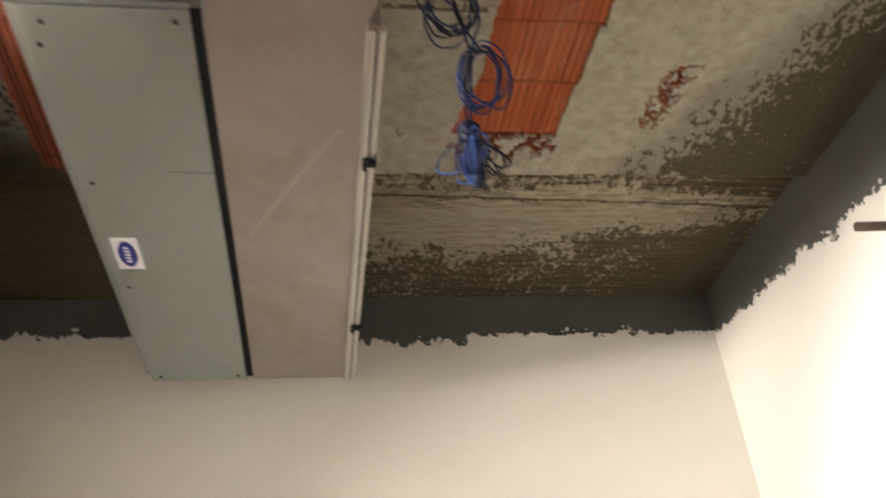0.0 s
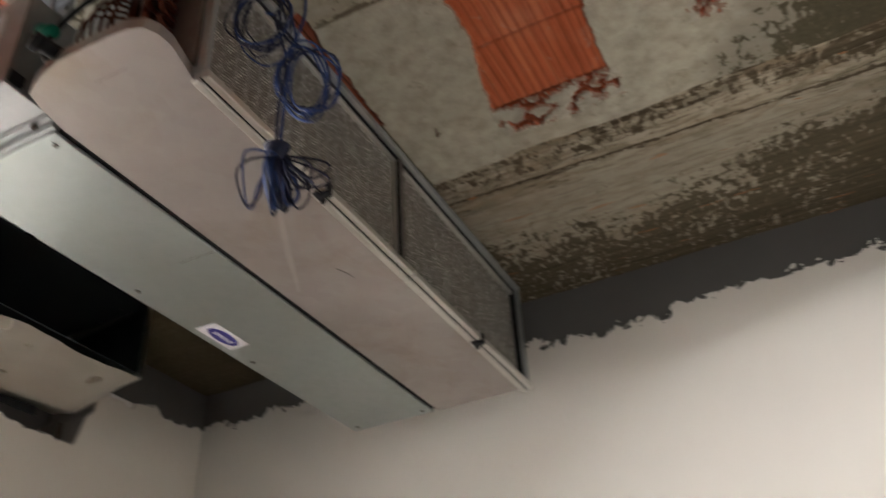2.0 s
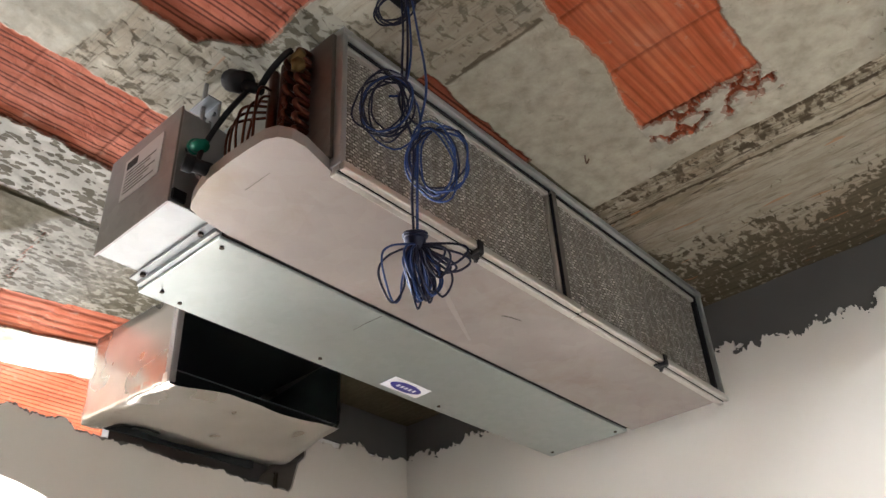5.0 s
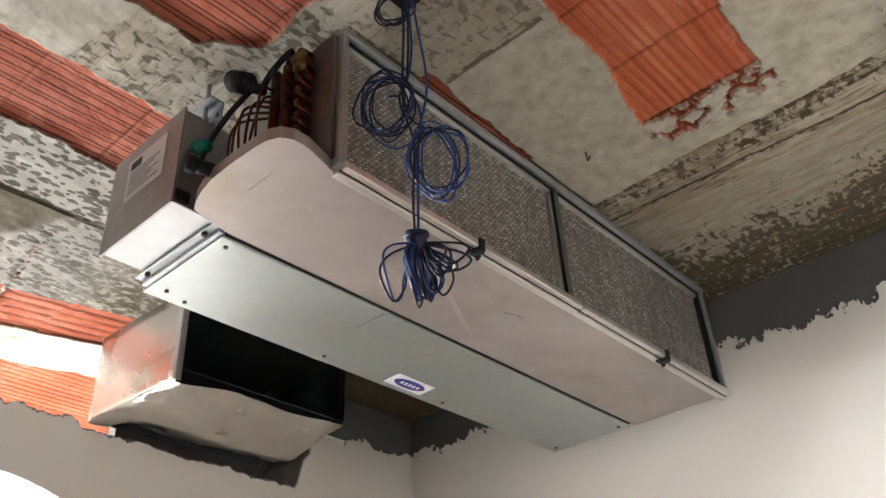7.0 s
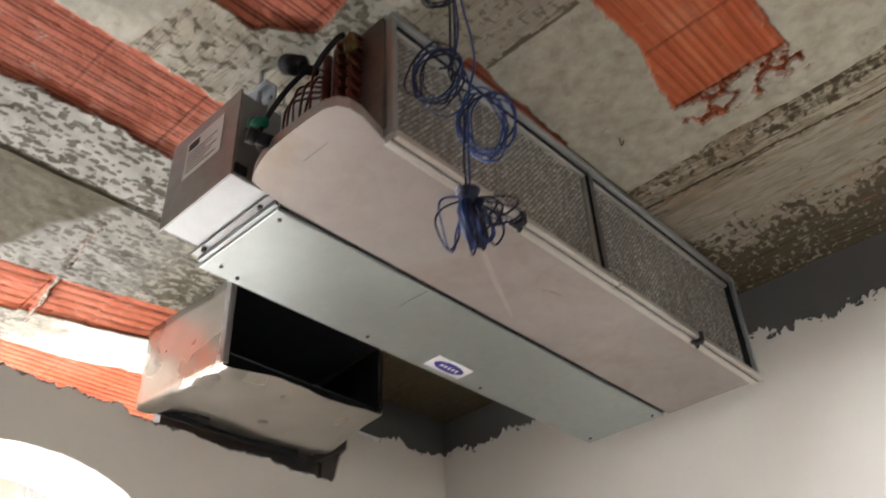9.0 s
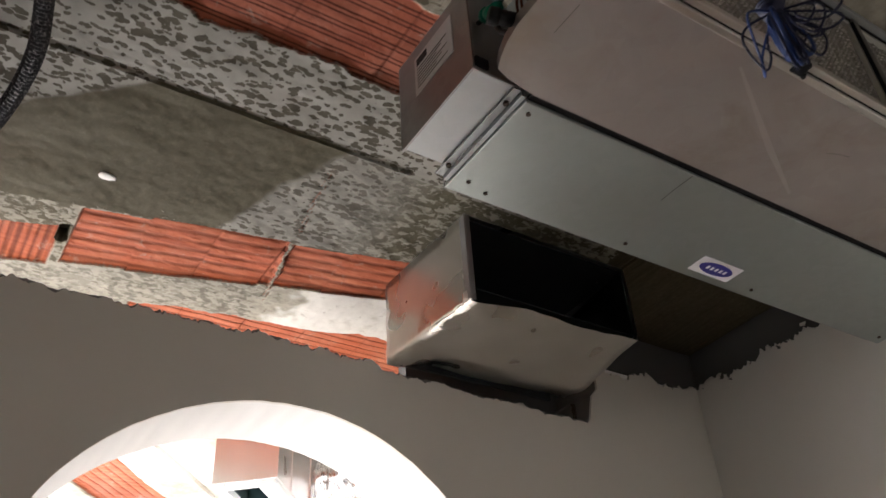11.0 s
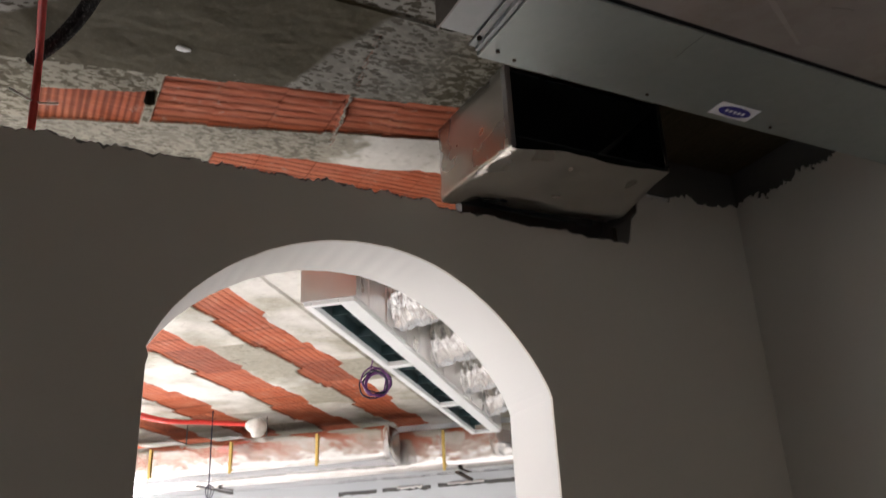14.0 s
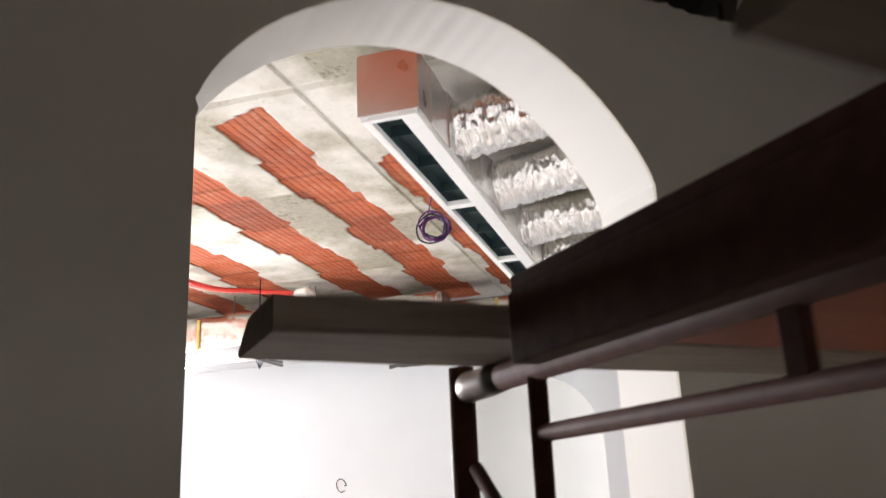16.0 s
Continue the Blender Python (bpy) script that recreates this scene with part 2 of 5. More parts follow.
def mat_filter():
    """Crimped wire mesh: short wires in rows, their glints painted bright, over a dark ground."""
    m = material("filter_mesh", 0.4, 0.55)
    v = coords(m)
    cut = node(m, "ShaderNodeSeparateXYZ")
    link(m, v, cut.inputs[0])
    wave = noise_tex(m, coords(m, (1, 5, 1), 0.3), 3.0, 3, 0.5, 1.5)
    flat = node(m, "ShaderNodeCombineXYZ")
    link(m, math_node(m, "ADD", cut.outputs[1], math_node(m, "MULTIPLY", wave, 0.010)), flat.inputs[0])
    link(m, math_node(m, "ADD", cut.outputs[2], math_node(m, "MULTIPLY", wave, 0.016)), flat.inputs[1])
    rows = node(m, "ShaderNodeTexBrick", Scale=1.0, Mortar_Size=0.0024, Mortar_Smooth=0.6, Brick_Width=0.0125, Row_Height=0.0078, Bias=-0.25)
    rows.inputs["Color1"].default_value = (0.30, 0.285, 0.255, 1)
    rows.inputs["Color2"].default_value = (0.95, 0.92, 0.86, 1)
    rows.inputs["Mortar"].default_value = (0.13, 0.12, 0.10, 1)
    link(m, flat.outputs[0], rows.inputs["Vector"])
    c = mix(m, math_node(m, "MULTIPLY", ramp(m, wave, [(0.35, (0, 0, 0)), (0.6, (1, 1, 1))]), 0.45), rows.outputs["Color"], (0.15, 0.138, 0.118))
    paint(m, c)
    bump(m, math_node(m, "SUBTRACT", 1.0, rows.outputs["Fac"]), 0.8, 0.005)
    return m


def mat_wood(name, a, b):
    m = material(name, 0.75)
    n = noise_tex(m, coords(m, (9, 0.7, 9)), 5.0, 6, 0.65, 0.6)
    k = noise_tex(m, coords(m), 5, 4)
    paint(m, mix(m, math_node(m, "MULTIPLY", k, 0.7), ramp(m, n, [(0.3, a), (0.7, b)]), tuple(0.55 * c for c in a)))
    bump(m, n, 0.35, 0.003)
    return m


def mat_plain(name, colour, rough=0.5, metal=0.0, vary=0.25):
    m = material(name, rough, metal)
    m.node_tree.nodes["Principled BSDF"].inputs["Specular IOR Level"].default_value = 0.25
    n = noise_tex(m, coords(m), 40, 4)
    paint(m, mix(m, n, tuple(c * (1 - vary) for c in colour), tuple(min(1, c * (1 + vary)) for c in colour)))
    return m


PLASTER = mat_plaster("white_plaster", (0.70, 0.68, 0.63), (0.77, 0.75, 0.70))
PLASTER_WARM = mat_plaster("warm_white_plaster", (0.67, 0.635, 0.565), (0.74, 0.705, 0.63))
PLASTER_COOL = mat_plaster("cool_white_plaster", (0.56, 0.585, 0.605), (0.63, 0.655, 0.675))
PLASTER_B = mat_plaster("white_plaster_bright", (0.80, 0.79, 0.76), (0.86, 0.85, 0.82))
RUBBLE = mat_plaster("broken_render", (0.13, 0.125, 0.115), (0.25, 0.24, 0.22))
CEMENT = mat_plaster("grey_cement", (0.075, 0.074, 0.070), (0.13, 0.128, 0.122))
# unseen floors: dark near to cut bounced light, pale far to add it
FLOOR = mat_plaster("floor_low_bounce", (0.085, 0.078, 0.068), (0.13, 0.12, 0.105))
FLOOR_BOUNCE = mat_plaster("floor_pale_bounce", (0.42, 0.405, 0.375), (0.52, 0.505, 0.47))
CEILING = mat_ceiling()
GALV = mat_metal("galvanised_sheet", (0.435, 0.48, 0.47), 0.42, 0.10)
GALV_B = mat_metal("galvanised_bright", (0.42, 0.44, 0.45), 0.48, 0.14)
# dull sheet, its colour lowered to paint the dim end of the unit
GALV_D = mat_metal("galvanised_darkened", (0.17, 0.157, 0.145), 0.5, 0.2)
TRAY = mat_metal("coated_tray", (0.385, 0.35, 0.33), 0.48, 0.22, 25.0, 0.8)
tray_base = TRAY.node_tree.nodes["Principled BSDF"].inputs["Base Color"]
stain = ramp(TRAY, noise_tex(TRAY, coords(TRAY, (1.0, 0.7, 1.0)), 5.5, 5, 0.62, 0.5), [(0.50, (0, 0, 0)), (0.70, (1, 1, 1))])
paint(TRAY, mix(TRAY, math_node(TRAY, "MULTIPLY", stain, 0.55), tray_base.links[0].from_socket, (0.30, 0.245, 0.19)))
ALU = mat_metal("aluminium_rail", (0.60, 0.585, 0.55), 0.38, 0.08)
DUCT_IN = mat_metal("duct_inner_sheet", (0.24, 0.27, 0.265), 0.36, 0.3)
DUCT_SHADE = mat_plain("duct_inside_shade", (0.018, 0.022, 0.024), 0.5)
FOIL = mat_foil("foil_wrap", (0.90, 0.89, 0.88), 0.30, 6.0, 0.14, 0.0)
FOIL_FLEX = mat_sleeve()
FOIL_SOFT = mat_foil("foil_wrap_soft", (0.68, 0.65, 0.605), 0.27, 8.0, 0.24, 0.0)
FOIL_DUCT = mat_foil("foil_wrap_duct", (0.74, 0.73, 0.72), 0.19, 11.0, 0.6, 0.1)
FILTER = mat_filter()
BLACK = mat_plain("black_rubber", (0.008, 0.008, 0.009), 0.55)
# near-black strips, some of them painting the shade of a seam or groove
BLACK_STRIP = mat_plain("black_strip", (0.012, 0.012, 0.013), 0.8)
BLUE = mat_plain("blue_cable", (0.012, 0.034, 0.125), 0.55)
NAVY = mat_plain("navy_cable", (0.008, 0.010, 0.030), 0.55)
# brown copper, darkened further for the shadow over the pipes
COPPER = mat_metal("copper_pipe", (0.105, 0.038, 0.024), 0.42, 0.3)
BRASS = mat_metal("brass", (0.17, 0.11, 0.045), 0.5, 0.3)
RED = mat_plain("red_conduit", (0.74, 0.075, 0.06), 0.4)
GREEN = mat_plain("green_plastic", (0.0, 0.16, 0.10), 0.4)
WHITE = mat_plain("white_label", (0.78, 0.78, 0.80), 0.4, 0.0, 0.04)
LABEL = mat_plain("grey_label", (0.50, 0.48, 0.46), 0.45, 0.0, 0.05)
LOGO = mat_plain("blue_logo", (0.035, 0.03, 0.22), 0.35, 0.0, 0.05)
YELLOW = mat_plain("yellow_tape", (0.56, 0.40, 0.12), 0.5)
PURPLE = mat_plain("purple_cable", (0.10, 0.02, 0.12), 0.45)
PUTTY = mat_plain("white_foam", (0.75, 0.73, 0.68), 0.9)
PIPE = mat_plain("rusty_pipe", (0.075, 0.055, 0.042), 0.7, 0.3)
STEEL_RED = mat_plain("dark_red_steel", (0.082, 0.037, 0.027), 0.7, 0.0, 0.5)
STEEL_RED.node_tree.nodes["Principled BSDF"].inputs["Specular IOR Level"].default_value = 0.06
LID = mat_metal("lid_sheet", (0.32, 0.31, 0.30), 0.48, 0.1)
TRAY_PALE = mat_metal("rubbed_tray", (0.455, 0.415, 0.395), 0.52, 0.08, 25.0, 0.8)
HOSE = material("dusty_black_hose", 0.55)
paint(HOSE, ramp(HOSE, noise_tex(HOSE, coords(HOSE), 130, 4, 0.7), [(0.42, (0.010, 0.010, 0.012)), (0.56, (0.03, 0.03, 0.032)), (0.68, (0.30, 0.29, 0.28))]))
BOARD_DARK = mat_wood("dark_board", (0.10, 0.050, 0.026), (0.17, 0.090, 0.050))
BOARD_RED = mat_wood("red_plywood", (0.30, 0.07, 0.022), (0.42, 0.12, 0.045))
BOARD_GREY = mat_wood("weathered_board", (0.20, 0.145, 0.10), (0.40, 0.315, 0.23))
FRAME_WHITE = mat_plain("white_frame", (0.78, 0.79, 0.78), 0.4, 0.0, 0.05)
GRILLE_DARK = mat_plain("grille_inside", (0.05, 0.085, 0.09), 0.4, 0.3)
NAIL = mat_plain("rusty_wire", (0.10, 0.06, 0.04), 0.7)


# ---- building helpers ----
def part(name, bm, mat, parent=None, label="", smooth=False):
    me = bpy.data.meshes.new(name)
    bmesh.ops.recalc_face_normals(bm, faces=bm.faces)
    bm.to_mesh(me)
    bm.free()
    for mm in (mat if isinstance(mat, (list, tuple)) else [mat]):
        me.materials.append(mm)
    if smooth:
        me.polygons.foreach_set("use_smooth", [True] * len(me.polygons))
    ob = new(name, me)
    if parent is not None:
        ob.parent = parent
    if label:
        ob["label"] = label
    return ob


def thing(name, label, category, at=(0, 0, 0), group="", kind=""):
    ob = new(name)
    ob.location = at
    ob.empty_display_size = 0.05
    return tagged(ob, label, category, group, kind)


def place(ob, parent):
    """Parents ob, whose mesh is in world metres, without moving it."""
    ob.parent = parent
    ob.matrix_parent_inverse = Matrix.Translation(-Vector(parent.location))
    return ob


def wpart(name, bm, mat, parent, label="", smooth=False):
    return place(part(name, bm, mat, None, label, smooth), parent)


def box(lo, hi, bevel=0.0, bm=None):
    bm = bm or bmesh.new()
    lo, hi = Vector(lo), Vector(hi)
    r = bmesh.ops.create_cube(bm, size=1.0, matrix=Matrix.Translation((lo + hi) / 2) @ Matrix.Diagonal((*(hi - lo), 1)))
    if bevel:
        es = list({e for v in r["verts"] for e in v.link_edges})
        bmesh.ops.bevel(bm, geom=es, offset=bevel, segments=2, affect="EDGES", profile=0.5)
    return bm


def prism(outline, axis, a, b, bm=None):
    """Extrudes a closed outline of 2D points from a to b along an axis (0 x, 1 y, 2 z)."""
    bm = bm or bmesh.new()

    def lift(p, d):
        return (d, p[0], p[1]) if axis == 0 else (p[0], d, p[1]) if axis == 1 else (p[0], p[1], d)

    lower, upper = [[bm.verts.new(lift(p, d)) for p in outline] for d in (a, b)]
    bm.faces.new(lower)
    bm.faces.new(upper[::-1])
    for k in range(len(outline)):
        j = (k + 1) % len(outline)
        bm.faces.new((lower[k], upper[k], upper[j], lower[j]))
    return bm


def tube(points, radius, sides=8, bm=None, closed=False, radii=None):
    bm = bm or bmesh.new()
    pts = [Vector(p) for p in points]
    rings, up = [], Vector((0.31, 0.2, 0.93)).normalized()
    n = len(pts)
    for k, p in enumerate(pts):
        d = (pts[(k + 1) % n] - pts[k - 1]) if closed else (pts[min(k + 1, n - 1)] - pts[max(k - 1, 0)])
        d.normalize()
        side = d.cross(up)
        if side.length < 0.05:
            side = d.cross(Vector((1, 0, 0)))
        side.normalize()
        top = side.cross(d)
        up = top.copy()
        r = radii[k] if radii else radius
        rings.append([bm.verts.new(p + r * (math.cos(a) * side + math.sin(a) * top)) for a in (2 * math.pi * i / sides for i in range(sides))])
    for k in range(n if closed else n - 1):
        a, b = rings[k], rings[(k + 1) % n]
        for i in range(sides):
            bm.faces.new((a[i], a[(i + 1) % sides], b[(i + 1) % sides], b[i]))
    if not closed:
        bm.faces.new(rings[0][::-1])
        bm.faces.new(rings[-1])
    return bm


def spline(points, steps=8):
    """A smooth line through the points."""
    p = [Vector(q) for q in points]
    p = [2 * p[0] - p[1], *p, 2 * p[-1] - p[-2]]
    out = []
    for k in range(1, len(p) - 2):
        a, b, c, d = p[k - 1:k + 3]
        for s in range(steps):
            t = s / steps
            out.append(0.5 * (2 * b + (c - a) * t + (2 * a - 5 * b + 4 * c - d) * t * t + (3 * b - 3 * c + d - a) * t ** 3))
    out.append(p[-2])
    return out


def smooth(a, b, x):
    t = min(1.0, max(0.0, (x - a) / (b - a)))
    return t * t * (3 - 2 * t)


def ragged(a, b, steps, rough, seed, slope=0.0):
    """Points from a to b in 2D that wander like the edge of broken plaster."""
    out = []
    steps *= 2
    for k in range(steps + 1):
        f = k / steps
        s = f * math.dist(a, b)
        w = rough * (noise.noise((s * 7, seed, 0)) + 0.6 * noise.noise((s * 22, seed, 3)) + 0.5 * noise.noise((s * 65, seed, 7)) + 0.35 * noise.noise((s * 150, seed, 9)) + 0.55 * max(0.0, noise.noise((s * 190, seed, 13))) * smooth(0.0, 0.4, noise.noise((s * 9, seed, 15))))
        j = 0.25 * rough * noise.noise((s * 50, seed, 11))
        out.append((a[0] + (b[0] - a[0]) * f + j, a[1] + (b[1] - a[1]) * f + w))
    return out

# ---- the large structure ----
X2, X2B, Y1, X3, YB = -1.178, -1.452, 2.99, 1.737, -6.0


def fbm(x, y, scale, seed):
    return noise.noise((x * scale, y * scale, seed)) + 0.5 * noise.noise((x * scale * 2.3, y * scale * 2.3, seed + 5)) + 0.3 * noise.noise((x * scale * 5.1, y * scale * 5.1, seed + 9))


def inside(v, a, b):
    return min(v - a, b - v)


def field(name, xs, ys, sample, m=None, keep=None):
    """A fine sheet over a grid; sample gives height, brick, tone, spots, board, groove and leopard."""
    verts, values = [], []
    for x in xs:
        for y in ys:
            h, *rest = sample(x, y)
            p = Vector((x, y, h))
            verts.append(m @ p if m else p)
            values.append(rest)
    ny = len(ys)
    faces = []
    for i in range(len(xs) - 1):
        for j in range(ny - 1):
            a = i * ny + j
            if keep is None or keep(verts[a]):
                faces.append((a, a + 1, a + ny + 1, a + ny))
    return verts, faces, values


def groove_at(x, pitch, width):
    f = (x / pitch) % 1.0
    d = min(f, 1 - f) * pitch
    return 1.0 - smooth(width * 0.35, width, d)


# near ceiling: strips of hollow brick along y: inner edge, outer edge, from, to, pitch of ridges, block length
STRIPS = [
    (0.605, 0.885, 0.7, 2.003, 0.0215, 0.21, 0.097, 1),
    (0.038, 0.315, 0.0, 1.90, 0.036, 0.25, 0.07, 2),
    (-0.455, -0.195, 0.0, 2.2, 0.042, 0.25, 0.11, 3),
    (-2.30, -1.775, 0.9, 2.05, 0.034, 0.22, 0.03, 4),
]


def near_ceiling(x, y):
    edge = 0.012 * fbm(x, y, 9, 1.0)
    brick, groove, joint = -1.0, 0.0, 0.0
    for x0, x1, y0, y1, pitch, block, shift, seed in STRIPS:
        wob = 0.022 * fbm(0.0, y, 5, seed * 3.1)
        wob2 = 0.022 * fbm(4.0, y, 5, seed * 5.3)
        if seed == 4:
            x1 = -1.60 + 0.15 * (y - 1.6)
        if seed == 1:
            row = math.floor((y + shift) / block)
            x0 += 0.018 - 0.20 * max(0.0, y - 1.74)
            x1 += (-0.01, 0.015, 0.0)[row % 3]
            wob, wob2 = 0.45 * wob + 0.004 * fbm(1.0, y, 40, 9), 0.45 * wob2 + 0.004 * fbm(7.0, y, 40, 9)
        else:
            if seed == 3:
                x0 -= 0.11 * smooth(1.40, 1.58, y)
            wob, wob2 = wob + 0.007 * fbm(2.0, y, 26, seed), wob2 + 0.007 * fbm(8.0, y, 26, seed)
        d = min(inside(x, x0 + wob, x1 + wob2), inside(y, y0, y1 + 0.015 * fbm(x, 0, 12, seed)))
        if seed == 2:
            # one patch ends at y 1.19; a thin rest of it follows the unit
            patch = 1.19 - 0.10 * (1.0 - smooth(0.04, 0.13, x)) - y + 0.012 * fbm(x, y, 9, 7)
            rest = min(inside(y, 1.50, 1.90), 0.322 - 0.06 * (y - 1.6) + 0.012 * fbm(3.0, y, 11, 8) - x)
            d = min(d, max(patch, rest)) if y > 0.9 else d
        if d > brick:
            brick, groove = d, max(groove_at(x, pitch, 0.0055 if seed == 1 else 0.0046), groove_at(x + 0.011, pitch, 0.0042) if 2 <= seed <= 3 else 0.0) * (0.32 + 0.7 * max(0.0, noise.noise((math.floor(x / pitch + 0.5) * 1.7, math.floor((y + shift) / block) * 3.1, 2.0))) if seed == 1 else 0.0 if seed < 4 else 1.0)
            f = ((y + shift) / block) % 1.0
            joint = ((1.0 if y > 1.99 else 0.55) if seed == 1 else 0.45) * (1.0 - smooth(0.001, 0.009 if y > 1.99 else 0.004, min(f, 1 - f) * block))
    # the slanting strip above the wall
    xi = -1.275 + 0.185 * (y - 0.62)
    xo = xi - 0.325 + 0.09 * (y - 0.62)
    if y > 0.637:
        d = min(inside(x, xo, xi), y - 0.637, 2.2 - y) + 0.15 * edge
        if d > brick:
            k = int((y - 0.637) / 0.2)
            s = x - xi + 0.008 * ((k * 7) % 3 - 1)
            brick, groove = d - (0.012 if (k * 5) % 3 == 0 else 0), groove_at(s, 0.047, 0.0125)
            f = ((y - 0.637) / 0.2) % 1.0
            joint = 0.5 * (1.0 - smooth(0.001, 0.003, min(f, 1 - f) * 0.2))
            groove *= 0.55 + 0.25 * noise.noise((x * 12, y * 6, 4))
            crack = abs(y - 1.243 + 0.12 * (x - xi) + 0.01 * fbm(x, y, 14, 3))
            if crack < 0.009:
                brick = crack - 0.009
    else:
        xi2, xo2 = -1.5 + 0.32 * (y - 0.3), -1.70 + 0.29 * (y - 0.3)
        d = min(inside(x, xo2, xi2), inside(y, 0.27, 0.612)) + 0.1 * edge
        if d > brick:
            brick, groove, joint = d, 0.8 * groove_at(y + 0.004 * noise.noise((y * 40, 2, 2)), 0.0245, 0.0085), 0.0
    # red brick in the cracks between lumps of mortar past the broken end of the strip
    lump = 0.0
    if brick < 0 and ((0.54 < x < 0.92 and 2.0 < y < 2.125) or (1.08 < x < 1.24 and 1.66 < y < 2.0)):
        scab = fbm(x, y, 17, 31.0)
        if x < 1:
            c = min(1.0, min(inside(y, 1.998, 2.112 + 0.02 * noise.noise((x * 9, 4, 1))), inside(x, 0.56, 0.90)) / 0.02)
        else:
            c = min(1.0, inside(x + 0.2 * (y - 1.83), 1.10, 1.20) / 0.04, inside(y, 1.68, 1.97) / 0.03)
        lump = max(0.0, c)
        if c > 0:
            brick = max(brick, (0.17 * c - abs(scab) - (0.05 if x > 1 else 0.0)) * 0.03)
        groove = 0.75 if brick > 0 else groove
    # how much pale skin clings; some tones also paint shade or glare
    tone, spots, board, leopard = 0.66, 0.25, 0.0, 0.0
    if x > 0.3:
        past = x - 1.16 - 0.45 * (2.2 - y) + 0.10 * fbm(x, y, 4, 2)
        tone = 0.64 - 0.13 * smooth(-0.10, 0.06, past) - 0.24 * smooth(0.02, 0.34, past)
        spots = 0.08 + 0.92 * smooth(-0.14, -0.02, past)
        if y < 1.55 + 0.01 * fbm(x, 0, 6, 5) and x < 0.62:
            tone, spots, board = 0.55, 0.62, 0.35
        if abs(y - 1.553 - 0.01 * fbm(x, 0, 6, 5)) < 0.006 and x < 0.60:
            tone, spots, board = 0.30, 0.8, 0.4
        if lump > 0.2:
            tone, spots = 0.74, 0.30
    else:
        # left half lowered in tone to offset the light on it
        tone, spots = 0.50, 0.92
        # shade above and past the unit, put in as darker render
        if y > 1.28:
            tone, spots = 0.40 - 0.34 * smooth(1.6, 1.9, y), 1.0
        if -0.20 < x < 0.05:
            tone, spots, board = 0.53, 0.95, 0.45
            if y < 0.93 + 0.2 * (x + 0.1):
                tone, spots, board = 0.66, 0.55, 0.0
        if x < -0.43 and xi < x:
            leopard = 1.0 - smooth(1.3, 1.55, y) if x < -0.72 else 1.0 - smooth(1.95, 2.15, y)
    if x < -0.70 and xi < x:
        # a smooth dark slab, paler towards the brick strip
        dark = y - (0.68 + (x + 0.70) * 1.18) + 0.02 * fbm(x, y, 6, 14)
        slab = smooth(-0.005, 0.02, dark) * (1.0 - smooth(-0.012, 0.02, y - 1.02 - 0.40 * (x + 1.17) + 0.03 * fbm(x, y, 5, 8)))
        leopard *= 1.0 - slab
        leopard *= 1.0 - 0.2 * smooth(1.0, 1.1, y)
        mottle = 0.50 - 0.04 * smooth(1.0, 1.1, y) + 0.06 * fbm(x, y, 20, 65)
        tone = mottle + (0.02 + 0.30 * (1.0 - smooth(0.0, 0.13, x - xi + 0.05 * fbm(x, y, 5, 16))) - mottle) * slab
        spots = 1.0
    if brick < 0 and x < xo:
        # light spilling over the wall is painted here as whiter render
        white = smooth(1.28, 1.40, y + 0.08 * fbm(x, y, 6, 61))
        tone, spots, leopard = 0.52 + 0.36 * white + 0.10 * fbm(x, y, 24, 63), 0.95 - 0.65 * white, 0.30 * (1.0 - white)
    h = CEIL + 0.0035 * fbm(x, y, 6, 3) + 0.0005 * fbm(x, y, 40, 5)
    step = smooth(2.175, 2.215, y + 0.012 * fbm(x, 0, 4, 6) + 0.01 * (x - 0.9))
    if step > 0:
        board = max(board, step * (1.0 - 0.5 * smooth(2.36, 2.46, y)))
        t2 = 0.47 + 0.19 * smooth(2.27, 2.40, y) - 0.27 * smooth(2.50, 2.82, y + 0.14 * fbm(x, y, 4, 12) + 0.12 * smooth(1.05, 1.3, x)) - 0.12 * smooth(1.25, 1.7, x)
        split = 1 - smooth(0.0, 0.010, abs(y - 2.335 - 0.035 * x - 0.006 * fbm(x, 0, 8, 13)))
        t2 -= 0.35 * split
        h += 0.006 * split
        # shaded corner between unit and walls, painted as dark concrete
        if x < -0.33:
            t2 = 0.12 + 0.16 * fbm(x, y, 9, 41)
            board *= 0.5
        leopard *= 1.0 - step
        tone, spots = tone + (t2 - tone) * step, spots + (1.0 - spots) * step
        h += 0.04 * step
    h -= 0.006 * lump * abs(fbm(x, y, 17, 31.0))
    if brick > -0.004:
        h += (0.008 + (0.002 if x < 0.4 else 0.004) * groove + 0.005 * joint) * smooth(-0.004, 0.004, brick)
        groove = max(groove, joint)
        spots = 0.0 if x > 0.4 else 0.85 if x > -1.0 else 0.35
    # hole between blocks: recessed, its shade added as a very dark tone
    if 0.610 < y < 0.640 and xi - 0.20 < x < xi - 0.11:
        h, brick, tone, spots, leopard = h + 0.05, -1.0, -0.3, 1.0, 0.0
    if -0.71 < x < -0.69 and y < 1.4:
        h += 0.006
    return h, brick, tone, spots, board, groove, leopard


FAR_STRIPS = [(-1.44, -1.12, 3.22), (-2.14, -1.78, 2.4), (-2.93, -2.58, 2.4), (-3.60, -3.28, 2.4), (-4.4, -4.05, 2.4), (-0.80, -0.60, 3.9)]


